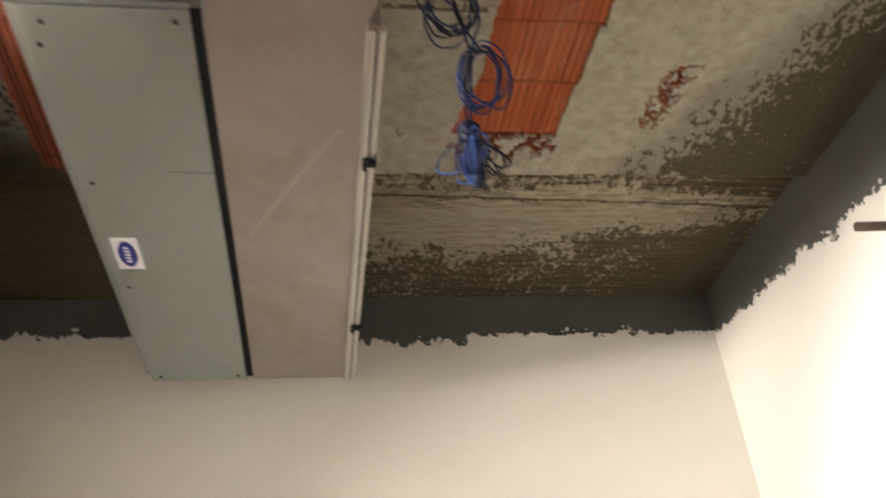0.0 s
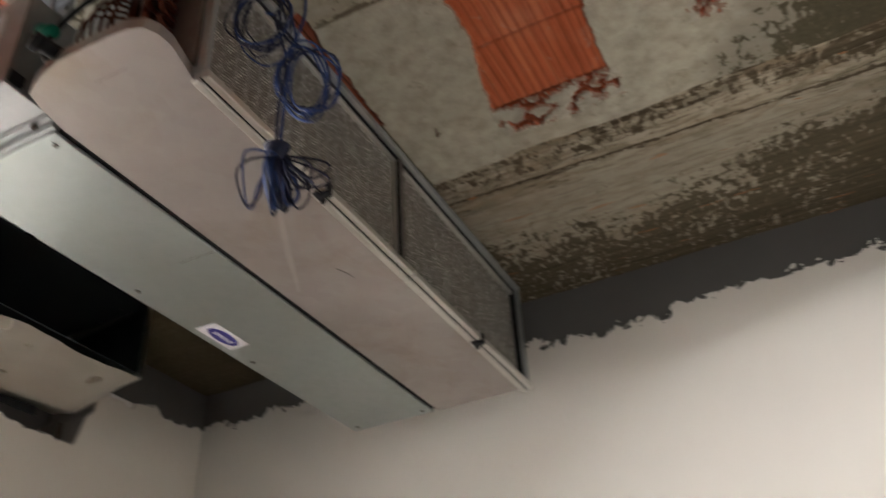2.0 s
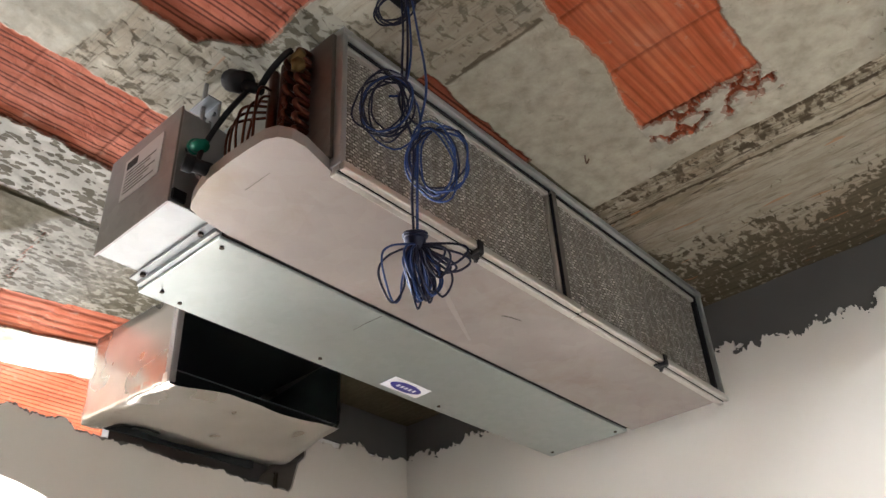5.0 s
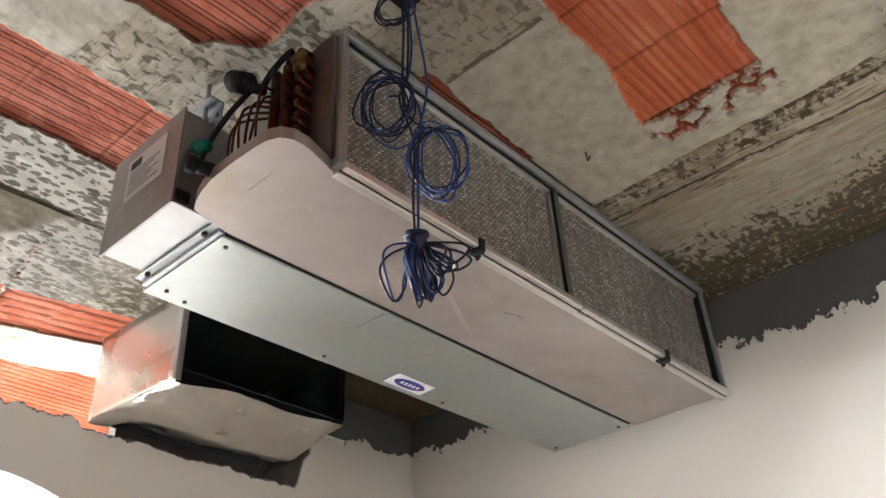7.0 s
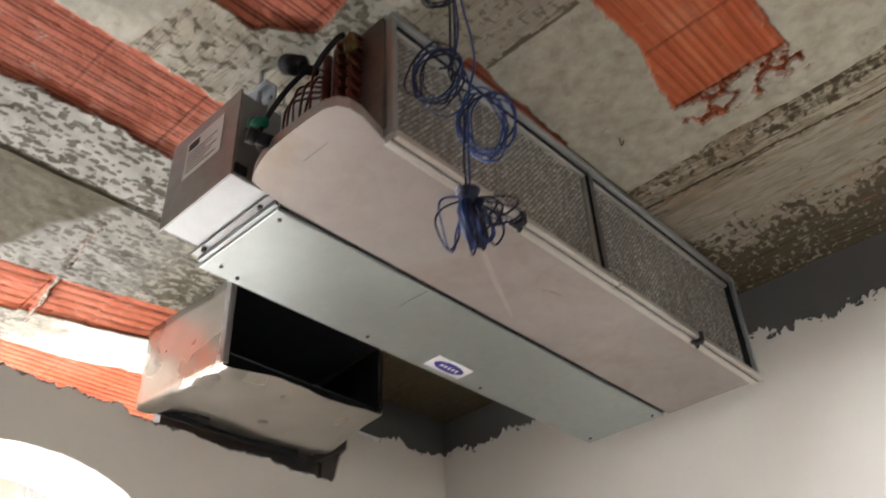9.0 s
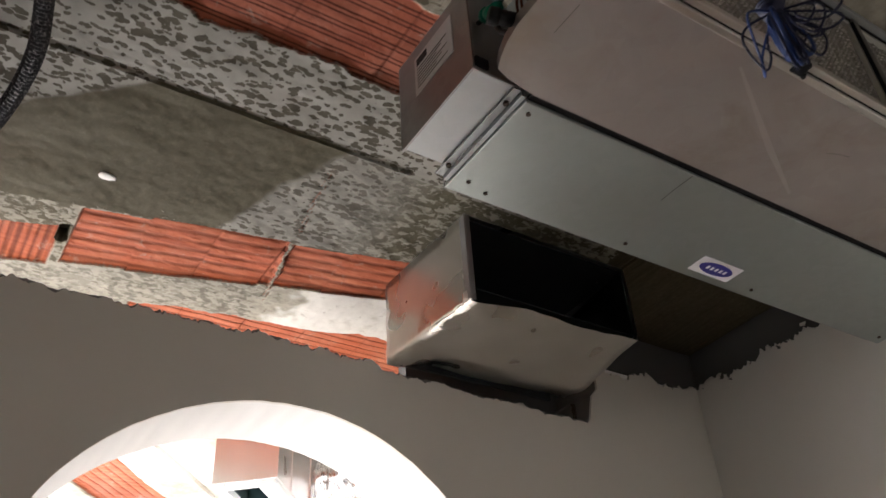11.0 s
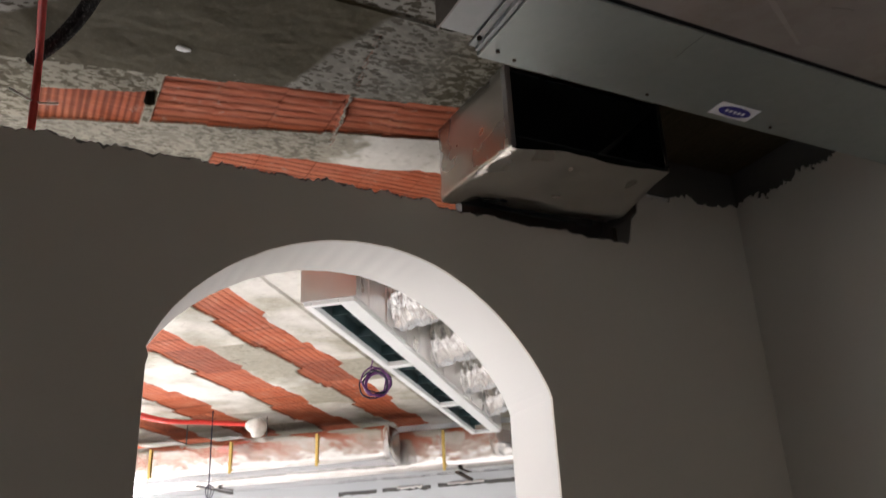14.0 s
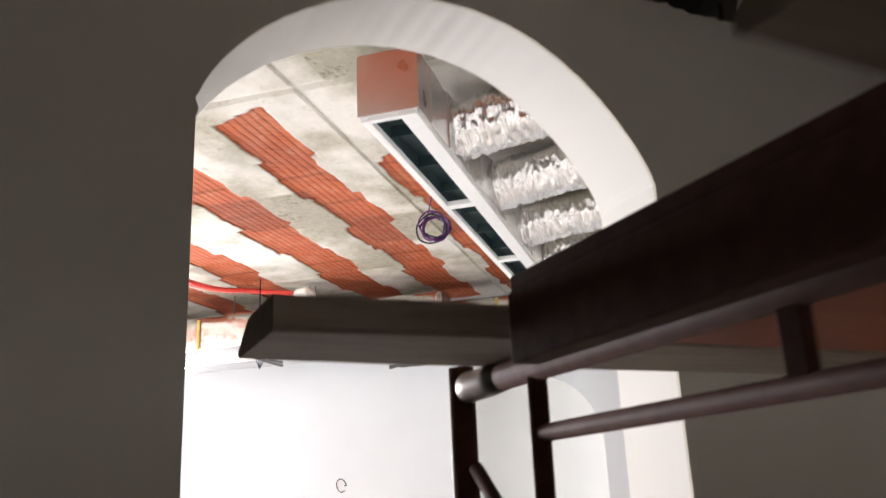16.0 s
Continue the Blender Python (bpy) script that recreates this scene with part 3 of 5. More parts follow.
def far_ceiling(p, q):
    brick, groove, joint = -1.0, 0.0, 0.0
    for k, (q0, q1, p0) in enumerate(FAR_STRIPS):
        step = 0.05 * (math.floor((p + 0.2 * k) / 0.62) % 2 - 0.5)
        d = min(inside(q, q0 + step + 0.03 * fbm(p, 0, 3, k), q1 + step + 0.03 * fbm(p, 5, 3, k)), p - p0 + 0.8 * (q - q0) * 0.5)
        if d > brick:
            brick, groove = d, 0.38 * groove_at(q, 0.046, 0.011)
            f = (p / 0.25) % 1.0
            joint = 0.6 * (1 - smooth(0.001, 0.008, min(f, 1 - f) * 0.25))
    tone, patch = 0.80 + 0.2 * fbm(p, q, 1.6, 21), 0.18 + 0.35 * smooth(0.1, 0.5, fbm(p, q, 1.1, 51))
    cell = (math.floor(p / 0.62 + 0.2), math.floor(q / 0.7))
    if (cell[0] * 7 + cell[1] * 13) % 5 == 0:
        tone, patch = 0.62 + 0.15 * fbm(p, q, 5, 23), 0.62
    h = CEIL + 0.003 + 0.004 * fbm(p, q, 5, 30)
    if abs(q + 0.855) < 0.012 or min((p / 0.62 + 0.2) % 1.0, 1 - (p / 0.62 + 0.2) % 1.0) < 0.012:
        h += 0.012
    if brick > -0.01:
        h += (0.012 + 0.006 * groove) * smooth(-0.01, 0.01, brick)
    return h, brick, tone, patch, 0.0, max(groove, joint), 0.0


def build_ceiling():
    xs = np.arange(-2.3, X3 + 0.02, 0.0042).tolist()
    ys = np.arange(0.0, Y1 + 0.015, 0.0075).tolist()
    verts, faces, values = field("near", xs, ys, near_ceiling)
    ps = np.arange(0.9, 7.45, 0.033).tolist()
    qs = np.arange(-4.6, 1.4, 0.0115).tolist()
    v2, f2, w2 = field("far", ps, qs, far_ceiling, ROOM2, lambda p: p.x < -2.27)
    off = len(verts)
    verts += v2
    faces += [tuple(i + off for i in f) for f in f2]
    values += w2
    # the slab above
    off = len(verts)
    lo, hi = (-12.0, YB - 3.5, CEIL + 0.085), (X3 + 0.4, 12.0, CEIL + 0.3)
    corners = [(a, b, c) for a in (lo[0], hi[0]) for b in (lo[1], hi[1]) for c in (lo[2], hi[2])]
    verts += [Vector(c) for c in corners]
    values += [(-1, 0.6, 0.6, 0, 0, 0)] * 8
    faces += [tuple(off + i for i in f) for f in ((0, 1, 3, 2), (4, 6, 7, 5), (0, 4, 5, 1), (2, 3, 7, 6), (0, 2, 6, 4), (1, 5, 7, 3))]
    me = bpy.data.meshes.new("ceiling")
    me.from_pydata([tuple(v) for v in verts], [], faces)
    arr = np.array(values, dtype=np.float32)
    for k, name in enumerate(("brick", "tone", "spots", "board", "groove", "leopard")):
        me.attributes.new(name, "FLOAT", "POINT").data.foreach_set("value", np.ascontiguousarray(arr[:, k]))
    me.materials.append(CEILING)
    me.update()
    return tagged(new("ceiling", me), "stripped concrete ceiling with strips of exposed red hollow bricks", "ceiling", kind="structure")


build_ceiling()

# both floors are out of view; their tones steer the bounce
tagged(part("floor", box((X2B, YB - 0.5, -0.2), (X3 + 0.4, 12, 0.0)), FLOOR), "unseen screed floor, darkened to cut bounced light", "floor", kind="structure")
tagged(part("floor_far", box((-14, YB - 0.5, -0.2), (X2B, 12, 0.0)), FLOOR_BOUNCE), "unseen screed floor, kept pale to bounce light", "floor", kind="structure")


def wall(name, outline, axis, a, b, mat, label):
    return tagged(part(name, prism(outline, axis, a, b), mat), label, "wall", kind="structure")


# far wall of the near room: cement above, plaster with a broken upper edge below
wall("wall_north", [(X2B, 0), (X3 + 0.25, 0), (X3 + 0.25, 3.365), (X2B, 3.365)], 1, Y1 + 0.006, Y1 + 0.25, CEMENT, "grey cement wall band under the ceiling")
edge = ragged((X2, 3.165), (0.3, 3.16), 300, 0.032, 1.0) + ragged((0.3, 3.13), (0.75, 3.12), 130, 0.04, 4.2) + ragged((0.75, 3.15), (X3, 3.15), 240, 0.022, 2.0)
edge = [(min(max(x, X2), X3), z) for x, z in edge]
for k in range(1, len(edge)):
    if edge[k][0] <= edge[k - 1][0]:
        edge[k] = (edge[k - 1][0] + 0.0005, edge[k][1])
tagged(part("wall_plaster_north", prism([(X2, 0.0)] + edge + [(edge[-1][0], 0.0)], 1, Y1 - 0.004, Y1 + 0.006), PLASTER), "smooth off-white plaster with a ragged upper edge", "plaster", kind="structure")



def flecks(name, line, axis, at, depth, mat, label, lift, spread, count, seed, long=1.6):
    """Small flat crumbs scattered along a broken edge; line holds points of (along, height)."""
    rnd = random.Random(seed)
    bm = bmesh.new()
    for _ in range(count):
        u, z = line[rnd.randrange(4, len(line) - 4)]
        z += lift + spread * (rnd.random() ** 1.6) * (1 if lift >= 0 else -1)
        r = 0.0015 + 0.007 * rnd.random() ** 3
        turn = rnd.uniform(-0.7, 0.7)
        out = []
        for k in range(11):
            a = 2 * math.pi * k / 11
            rr = r * (1 + 0.45 * rnd.uniform(-1, 1))
            p, q = long * rr * math.cos(a), rr * math.sin(a)
            out.append((u + p * math.cos(turn) - q * math.sin(turn), z + p * math.sin(turn) + q * math.cos(turn)))
        prism(out, axis, at, at + depth, bm)
    return tagged(part(name, bm, mat), label, "plaster", kind="structure")


flecks("plaster_flecks_north", edge, 1, Y1 - 0.001, 0.008, PLASTER, "flecks of plaster on the grey cement band", 0.002, 0.025, 34, 3)
flecks("cement_smears_north", edge, 1, Y1 - 0.0055, 0.004, CEMENT, "grey smears at the broken plaster edge", -0.001, 0.014, 60, 4, 2.2)

# right-hand wall
wall("wall_east", [(YB - 0.25, 0), (Y1 + 0.006, 0), (Y1 + 0.006, 3.365), (YB - 0.25, 3.365)], 0, X3 + 0.006, X3 + 0.25, CEMENT, "grey cement wall band under the ceiling")
edge = ragged((YB, 2.97), (1.5, 2.98), 120, 0.03, 9.0) + ragged((1.52, 2.985), (Y1 - 0.004, 3.14), 330, 0.03, 6.0)
for k in range(1, len(edge)):
    if edge[k][0] <= edge[k - 1][0]:
        edge[k] = (edge[k - 1][0] + 0.0005, edge[k][1])
tagged(part("wall_plaster_east", prism([(edge[0][0], 0.0)] + edge + [(edge[-1][0], 0.0)], 0, X3 - 0.004, X3 + 0.006), PLASTER), "smooth off-white plaster with a ragged upper edge", "plaster", kind="structure")

flecks("plaster_flecks_east", edge[240:], 0, X3 - 0.001, 0.008, PLASTER, "flecks of plaster on the grey cement band", 0.002, 0.025, 34, 5)
flecks("cement_smears_east", edge[240:], 0, X3 - 0.0055, 0.004, CEMENT, "grey smears at the broken plaster edge", -0.001, 0.014, 40, 6, 2.2)

# wall with the arch; its top is broken away below the ceiling
ARCH = [(0.655, 0.0), (0.652, 2.30), (0.658, 2.325), (0.649, 2.35)]
for k in range(1, 141):
    y = 0.65 + 1.305 * k / 141
    if y < 1.28:
        ARCH.append((y, 2.33 + 0.42 * (1 - ((1.28 - y) / 0.63) ** 1.9) ** 0.65 + 0.002 * noise.noise((y * 25, 0, 0))))
    else:
        ARCH.append((y, 2.285 + 0.465 * (1 - (max(0.0, y - 1.30) / 0.656) ** 2.1) ** 0.8 + 0.002 * noise.noise((y * 25, 0, 0))))
ARCH += [(1.955, 2.285), (1.958, 0.0)]
top = ragged((-0.6, 2.945), (1.55, 2.95), 330, 0.016, 12.0) + ragged((1.56, 2.93), (2.37, 2.915), 130, 0.012, 14.0)
top += [(2.385, 2.93), (2.40, 2.99), (2.41, 3.03), (2.44, 3.06), (2.445, 3.11), (2.47, 3.14)]
for k in range(1, len(top)):
    if top[k][0] <= top[k - 1][0]:
        top[k] = (top[k - 1][0] + 0.0005, top[k][1])
outline = ARCH[::-1] + [(YB - 0.25, 0.0), (YB - 0.25, 3.36), (-0.6, 3.36)] + top + [(2.50, 3.36), (6.0, 3.36), (6.0, 0.0)]
west = wall("wall_west", outline, 0, X2B, X2 - 0.006, [PLASTER_B, RUBBLE], "white rendered wall with an arched opening and broken top")
for f in west.data.polygons:
    if f.center.z > 2.85 and abs(f.normal.x) < 0.5:
        f.material_index = 1
tagged(part("wall_core_west", prism(top + [(2.47, 2.82), (-0.6, 2.82)], 0, X2 - 0.0075, X2 - 0.0055), RUBBLE), "rough grey edge of the broken wall", "wall", kind="structure")
skin_top = [(y, z - 0.009 + 0.013 * noise.noise((y * 30, 2.0, 1.0))) for y, z in top] + ragged((2.48, 3.13), (Y1 - 0.005, 3.165), 110, 0.03, 17.0)
for k in range(1, len(skin_top)):
    if skin_top[k][0] <= skin_top[k - 1][0]:
        skin_top[k] = (skin_top[k - 1][0] + 0.0005, skin_top[k][1])
skin = ARCH[::-1] + [(YB, 0.0), (YB, 2.95), (-0.6, 2.95)] + skin_top + [(skin_top[-1][0], 0.0)]
tagged(part("wall_plaster_west", prism(skin, 0, X2 - 0.006, X2 + 0.004), PLASTER_WARM), "off-white plaster round an arched opening", "plaster", kind="structure")
tagged(part("wall_band_west", prism([(2.475, 3.15), (2.475, 3.36), (Y1 + 0.004, 3.36), (Y1 + 0.004, 3.15)], 0, X2 - 0.006, X2 - 0.001), CEMENT), "dark grey cement band under the ceiling", "wall", kind="structure")

# added panel that blocks far-room light in the hole round the duct
tagged(part("wall_blank_west", box((X2B + 0.002, 1.78, 2.80), (X2B + 0.05, 2.62, 3.36)), CEMENT), "added dark panel blanking the view behind the duct", "wall", kind="structure")

# unseen wall behind the camera, dark to cut bounce, with an added window opening
WIN = (-0.1, 1.5, 0.6, 2.3)
for name, lo, hi in (("wall_south", (X2B, YB - 0.25, 0), (WIN[0], YB, 3.36)), ("wall_south_b", (WIN[1], YB - 0.25, 0), (X3 + 0.25, YB, 3.36)),
                     ("wall_south_c", (WIN[0], YB - 0.25, 0), (WIN[1], YB, WIN[2])), ("wall_south_d", (WIN[0], YB - 0.25, WIN[3]), (WIN[1], YB, 3.36))):
    tagged(part(name, box(lo, hi), CEMENT), "unseen grey wall, kept dark to cut bounced light", "wall", kind="structure")


# far room, turned by about 41 degrees
def room2_part(name, bm, mat, parent=None, label="", smooth_it=False):
    bm.transform(ROOM2)
    return wpart(name, bm, mat, parent, label, smooth_it) if parent else part(name, bm, mat, None, label, smooth_it)


PW = 7.4
far = [(-4.4, 0.0), (-4.4, 3.36), (2.6, 3.36), (2.6, 0.0), (-0.08, 0.0), (-0.08, 1.85)]
for k in range(25):
    a = math.pi * k / 24
    far.append((-0.78 + 0.70 * math.cos(a), 1.85 + 0.695 * math.sin(a)))
far += [(-1.48, 0.0)]
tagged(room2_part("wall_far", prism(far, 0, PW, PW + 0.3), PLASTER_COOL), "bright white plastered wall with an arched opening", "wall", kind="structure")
for name, lo, hi in (("wall_far_b", (-7.1, 0), (-4.4, 1.4)), ("wall_far_c", (-7.1, 2.65), (-4.4, 3.36)), ("wall_far_d", (-9.5, 0), (-7.1, 3.36))):
    tagged(room2_part(name, box((PW, lo[0], lo[1]), (PW + 0.3, hi[0], hi[1])), PLASTER_B), "bright white plastered wall", "wall", kind="structure")
tagged(room2_part("wall_far_side", box((4.25, 2.35, 0), (PW, 2.6, 3.36)), PLASTER_B), "plain white plastered wall", "wall", kind="structure")
tagged(room2_part("wall_beyond", box((PW + 2.6, -5, 0), (PW + 2.8, 3.5, 3.36)), PLASTER_B), "plain white plastered wall", "wall", kind="structure")
# unseen closing walls that keep sky light out; the window gap is added
for name, lo, hi in (("wall_far_south", (-14, -3.3, 0), (-8.5, -3.05, 3.36)), ("wall_far_south_b", (-5.5, -3.3, 0), (X2B, -3.05, 3.36)),
                     ("wall_far_south_c", (-8.5, -3.3, 0), (-5.5, -3.05, 1.4)), ("wall_far_south_d", (-8.5, -3.3, 2.68), (-5.5, -3.05, 3.36)),
                     ("wall_far_north", (-12, 8.6, 0), (X2B, 8.85, 3.36))):
    tagged(part(name, box(lo, hi), PLASTER_B), "plain white plastered wall", "wall", kind="structure")

# ---- fan coil unit under the ceiling ----
unit = thing("fan_coil_unit", "galvanised ducted fan coil unit hung under the ceiling", "air conditioner", (0, 2.0, 2.9))
UX0, UX1, UY0, UY1, UZ0, UZ1 = -0.331, 0.285, 1.25, 2.797, 2.90, 3.255


def build_unit():
    wpart("casing", box((UX0 + 0.004, UY0 + 0.03, UZ0 + 0.016), (UX1 - 0.03, UY1 - 0.004, UZ1), 0.004), GALV, unit)
    # lower panel with folded edges
    bm = box((UX0, UY0, UZ0), (-0.034, UY1, UZ0 + 0.014), 0.003)
    box((UX0, UY0, UZ0 + 0.010), (UX0 + 0.003, UY1, UZ0 + 0.10), 0.0, bm)
    panel = wpart("bottom_panel", bm, GALV, unit, "flat galvanised bottom panel")
    for k, (x, y) in enumerate([(-0.29, 1.285), (-0.06, 1.275), (-0.305, 1.34), (-0.30, 1.75), (-0.30, 2.2), (-0.30, 2.76), (-0.06, 2.765)]):
        bm = bmesh.new()
        bmesh.ops.create_cone(bm, cap_ends=True, segments=10, radius1=0.0055, radius2=0.004, depth=0.004, matrix=Matrix.Translation((x, y, UZ0 - 0.001)))
        place(part("screw", bm, PIPE), panel)
    bm = box((UX0 - 0.020, UY0 + 0.012, 2.919), (UX0 - 0.001, UY1 - 0.012, 2.923), 0.001)
    box((UX0 - 0.020, UY0 + 0.012, 2.923), (UX0 - 0.017, UY1 - 0.012, 2.95), 0.0, bm)
    wpart("outlet_flange", bm, GALV_B, unit, "folded sheet flange along the outlet")
    # open seam between the panels, its shade made as a black strip
    wpart("seam_gap", box((-0.034, UY0 + 0.004, UZ0 + 0.006), (-0.012, UY1 - 0.012, UZ0 + 0.014)), BLACK_STRIP, unit, "black strip painting the shaded seam gap")
    # drip tray, longer than the casing, with a rounded end
    out = [(-0.012, 2.787), (-0.012, 1.25), (-0.002, 1.185), (0.010, 1.152), (0.034, 1.140), (0.07, 1.129), (0.11, 1.122), (0.17, 1.121), (0.225, 1.123), (0.264, 1.127), (0.287, 1.138), (0.299, 1.16), (0.300, 1.19), (0.291, 1.225), (0.281, 1.262), (0.280, 2.787)]
    bm = prism(out, 2, UZ0 - 0.004, UZ0 + 0.022)
    bmesh.ops.bevel(bm, geom=[e for e in bm.edges if e.calc_face_angle(0) > 0.9 and min(v.co.z for v in e.verts) < UZ0], offset=0.007, segments=3, affect="EDGES", profile=0.5)
    tray = wpart("drip_tray", bm, TRAY, unit, "pinkish grey coated drip tray with a rounded end")
    bm = tube([(0.10, 1.13, 2.925), (0.085, 1.085, 2.928)], 0.014, 14)
    tube([(0.089, 1.10, 2.927), (0.084, 1.083, 2.928)], 0.017, 14, bm)
    place(part("drain_stub", bm, BLACK, None, "black rubber drain stub", True), tray)
    # filter side: frame, two filters, clips
    fx = 0.285
    y0, y1, z0, z1, ym = 1.262, 2.785, 2.884, 3.256, 1.998
    for name, lo, hi in (("lower_rail", (fx, y0, z0), (fx + 0.026, 2.018, z0 + 0.016)), ("lower_rail", (fx, 2.023, z0), (fx + 0.026, y1, z0 + 0.016)),
                         ("upper_rail", (fx - 0.01, y0, z1 - 0.016), (fx + 0.026, y1, z1)), ("end_rail", (fx - 0.01, y0, z0 + 0.016), (fx + 0.024, y0 + 0.014, z1 - 0.016)),
                         ("end_rail", (fx - 0.01, y1 - 0.014, z0 + 0.016), (fx + 0.024, y1, z1 - 0.016)), ("divider", (fx - 0.008, ym - 0.010, z0 + 0.02), (fx + 0.017, ym + 0.010, z1 - 0.018))):
        if name == "lower_rail":
            # two rounded ribs with a dark groove between them
            bm = box((fx - 0.004, lo[1], z0 - 0.004), (fx + 0.013, hi[1], z0 + 0.006), 0.003)
            box((fx + 0.0165, lo[1] + 0.004, z0 + 0.001), (fx + 0.031, hi[1] + 0.002, z0 + 0.020), 0.003, bm)
            box((fx + 0.001, lo[1] + 0.002, z0 + 0.005), (fx + 0.020, hi[1] - 0.002, z0 + 0.016), 0.0, bm)
        else:
            bm = box(lo, hi, 0.002)
        wpart(name, bm, ALU if name == "lower_rail" else GALV_D if name == "divider" else GALV_B, unit)
    for a, b in ((y0 + 0.016, ym - 0.012), (ym + 0.012, y1 - 0.016)):
        bm = bmesh.new()
        n, mrows = 60, 14
        grid = [[bm.verts.new((fx - 0.002 + 0.0022 * math.sin(i * 2.1 + 0.9 * math.sin(j)), a + (b - a) * i / n, z0 + 0.022 + (z1 - z0 - 0.044) * j / mrows)) for j in range(mrows + 1)] for i in range(n + 1)]
        for i in range(n):
            for j in range(mrows):
                bm.faces.new((grid[i][j], grid[i + 1][j], grid[i + 1][j + 1], grid[i][j + 1]))
        back = box((fx - 0.016, a, z0 + 0.022), (fx - 0.006, b, z1 - 0.022), 0.0, bm)
        f = wpart("air_filter", back, FILTER, unit, "grey crimped metal mesh filter")
        bm = bmesh.new()
        for lo, hi in (((fx - 0.004, a, z0 + 0.018), (fx + 0.008, b, z0 + 0.030)), ((fx - 0.004, a, z1 - 0.034), (fx + 0.008, b, z1 - 0.022)),
                       ((fx - 0.004, a, z0 + 0.03), (fx + 0.008, a + 0.008, z1 - 0.034)), ((fx - 0.004, b - 0.008, z0 + 0.03), (fx + 0.008, b, z1 - 0.034))):
            box(lo, hi, 0.0015, bm)
        place(part("filter_frame", bm, ALU), f)
    # thin black strips along the top, far end and divider
    for lo, hi in (((fx - 0.006, y0 + 0.014, z1 - 0.023), (fx + 0.012, y1 - 0.014, z1 - 0.0165)), ((fx - 0.006, y1 - 0.0245, z0 + 0.02), (fx + 0.012, y1 - 0.0145, z1 - 0.024)), ((fx + 0.0085, ym - 0.0115, z0 + 0.03), (fx + 0.016, ym - 0.0095, z1 - 0.03))):
        wpart("filter_edge_strip", box(lo, hi), BLACK_STRIP, unit, "thin black strip along the filter edge")
    # black bar laid in the groove as its painted shade
    wpart("rail_groove_shade", box((fx + 0.0125, y0 + 0.004, z0 + 0.0025), (fx + 0.017, y1 - 0.004, z0 + 0.006)), BLACK_STRIP, unit, "black bar painting the shade between the rail ribs")
    for y in (1.645, 2.412):
        bm = box((fx + 0.004, y - 0.021, z0 - 0.009), (fx + 0.016, y + 0.017, z0 - 0.003), 0.002)
        box((fx + 0.012, y - 0.009, z0 - 0.010), (fx + 0.035, y + 0.008, z0 + 0.003), 0.002, bm)
        box((fx + 0.030, y - 0.009, z0 - 0.006), (fx + 0.036, y + 0.008, z0 + 0.022), 0.002, bm)
        tube([(fx + 0.010, y + 0.010, z0 - 0.008), (fx + 0.010, y + 0.010, z0 - 0.014)], 0.005, 10, bm)
        wpart("clip", bm, BLACK, unit, "black filter clip")
    # end of the casing: post, coil end plate, gallery of pipes
    wpart("corner_post", box((0.20, UY0 + 0.002, UZ0 + 0.022), (fx + 0.004, UY0 + 0.03, UZ1 - 0.01), 0.002), GALV_D, unit)
    wpart("end_plate", box((-0.03, UY0 + 0.01, UZ0 + 0.022), (0.20, UY0 + 0.03, UZ1 - 0.02), 0.002), GALV_B, unit)
    for k in range(8):
        z = 2.955 + 0.035 * k
        pts = [(0.185, UY0 + 0.01, z), (0.185, UY0 - 0.022, z + 0.003), (0.185, UY0 - 0.03, z + 0.012), (0.185, UY0 - 0.022, z + 0.021), (0.185, UY0 + 0.01, z + 0.024)]
        for dx, dz in ((0.0, 0.0), (0.037, 0.004)):
            wpart("return_bend", tube(spline([(p[0] + dx, p[1], p[2] + dz) for p in pts], 4), 0.0065, 8), COPPER, unit, "copper return bend", True)
    bm = tube([(0.135, UY0 - 0.02, 2.95), (0.135, UY0 - 0.02, 3.22)], 0.011, 12)
    tube([(0.158, UY0 - 0.012, 2.97), (0.158, UY0 - 0.012, 3.23)], 0.009, 12, bm)
    wpart("coil_header", bm, COPPER, unit, "brown copper header pipes", True)
    rnd = random.Random(5)
    for k in range(6):
        a, b = 0.06 + 0.016 * k, 0.10 + 0.012 * k
        pts = [(0.135, UY0 - 0.02, 3.10 + 0.014 * k), (a + 0.01, UY0 - 0.05 - 0.02 * rnd.random(), 3.095 + 0.008 * k), (a - 0.014 * rnd.random(), UY0 - 0.062, 3.02 + 0.01 * rnd.random()), (b - 0.02, UY0 - 0.055, 2.955 + 0.012 * rnd.random()), (b + 0.02, UY0 - 0.04, 2.985), (b + 0.03, UY0 - 0.02, 3.02 + 0.02 * k)]
        wpart("capillary", tube(spline(pts, 7), 0.003, 6), COPPER, unit, "thin copper capillary", True)
    bm = tube([(0.222, UY0 - 0.03, 3.17), (0.24, UY0 - 0.042, 3.16)], 0.015, 6)
    tube([(0.215, UY0 - 0.02, 3.15), (0.215, UY0 - 0.02, 3.20)], 0.011, 10, bm)
    tube([(0.20, UY0 - 0.03, 3.205), (0.235, UY0 - 0.03, 3.205)], 0.010, 10, bm)
    wpart("valve", bm, BRASS, unit, "brass valve body", True)
    bm = tube([(0.070, 1.168, 3.205), (0.107, 1.182, 3.180)], 0.024, 18)
    tube([(0.063, 1.165, 3.210), (0.072, 1.169, 3.204)], 0.020, 18, bm)
    tube([(0.095, 1.178, 3.18), (0.135, 1.20, 3.155)], 0.012, 10, bm)
    wpart("actuator", bm, BLACK, unit, "black valve actuator", True)
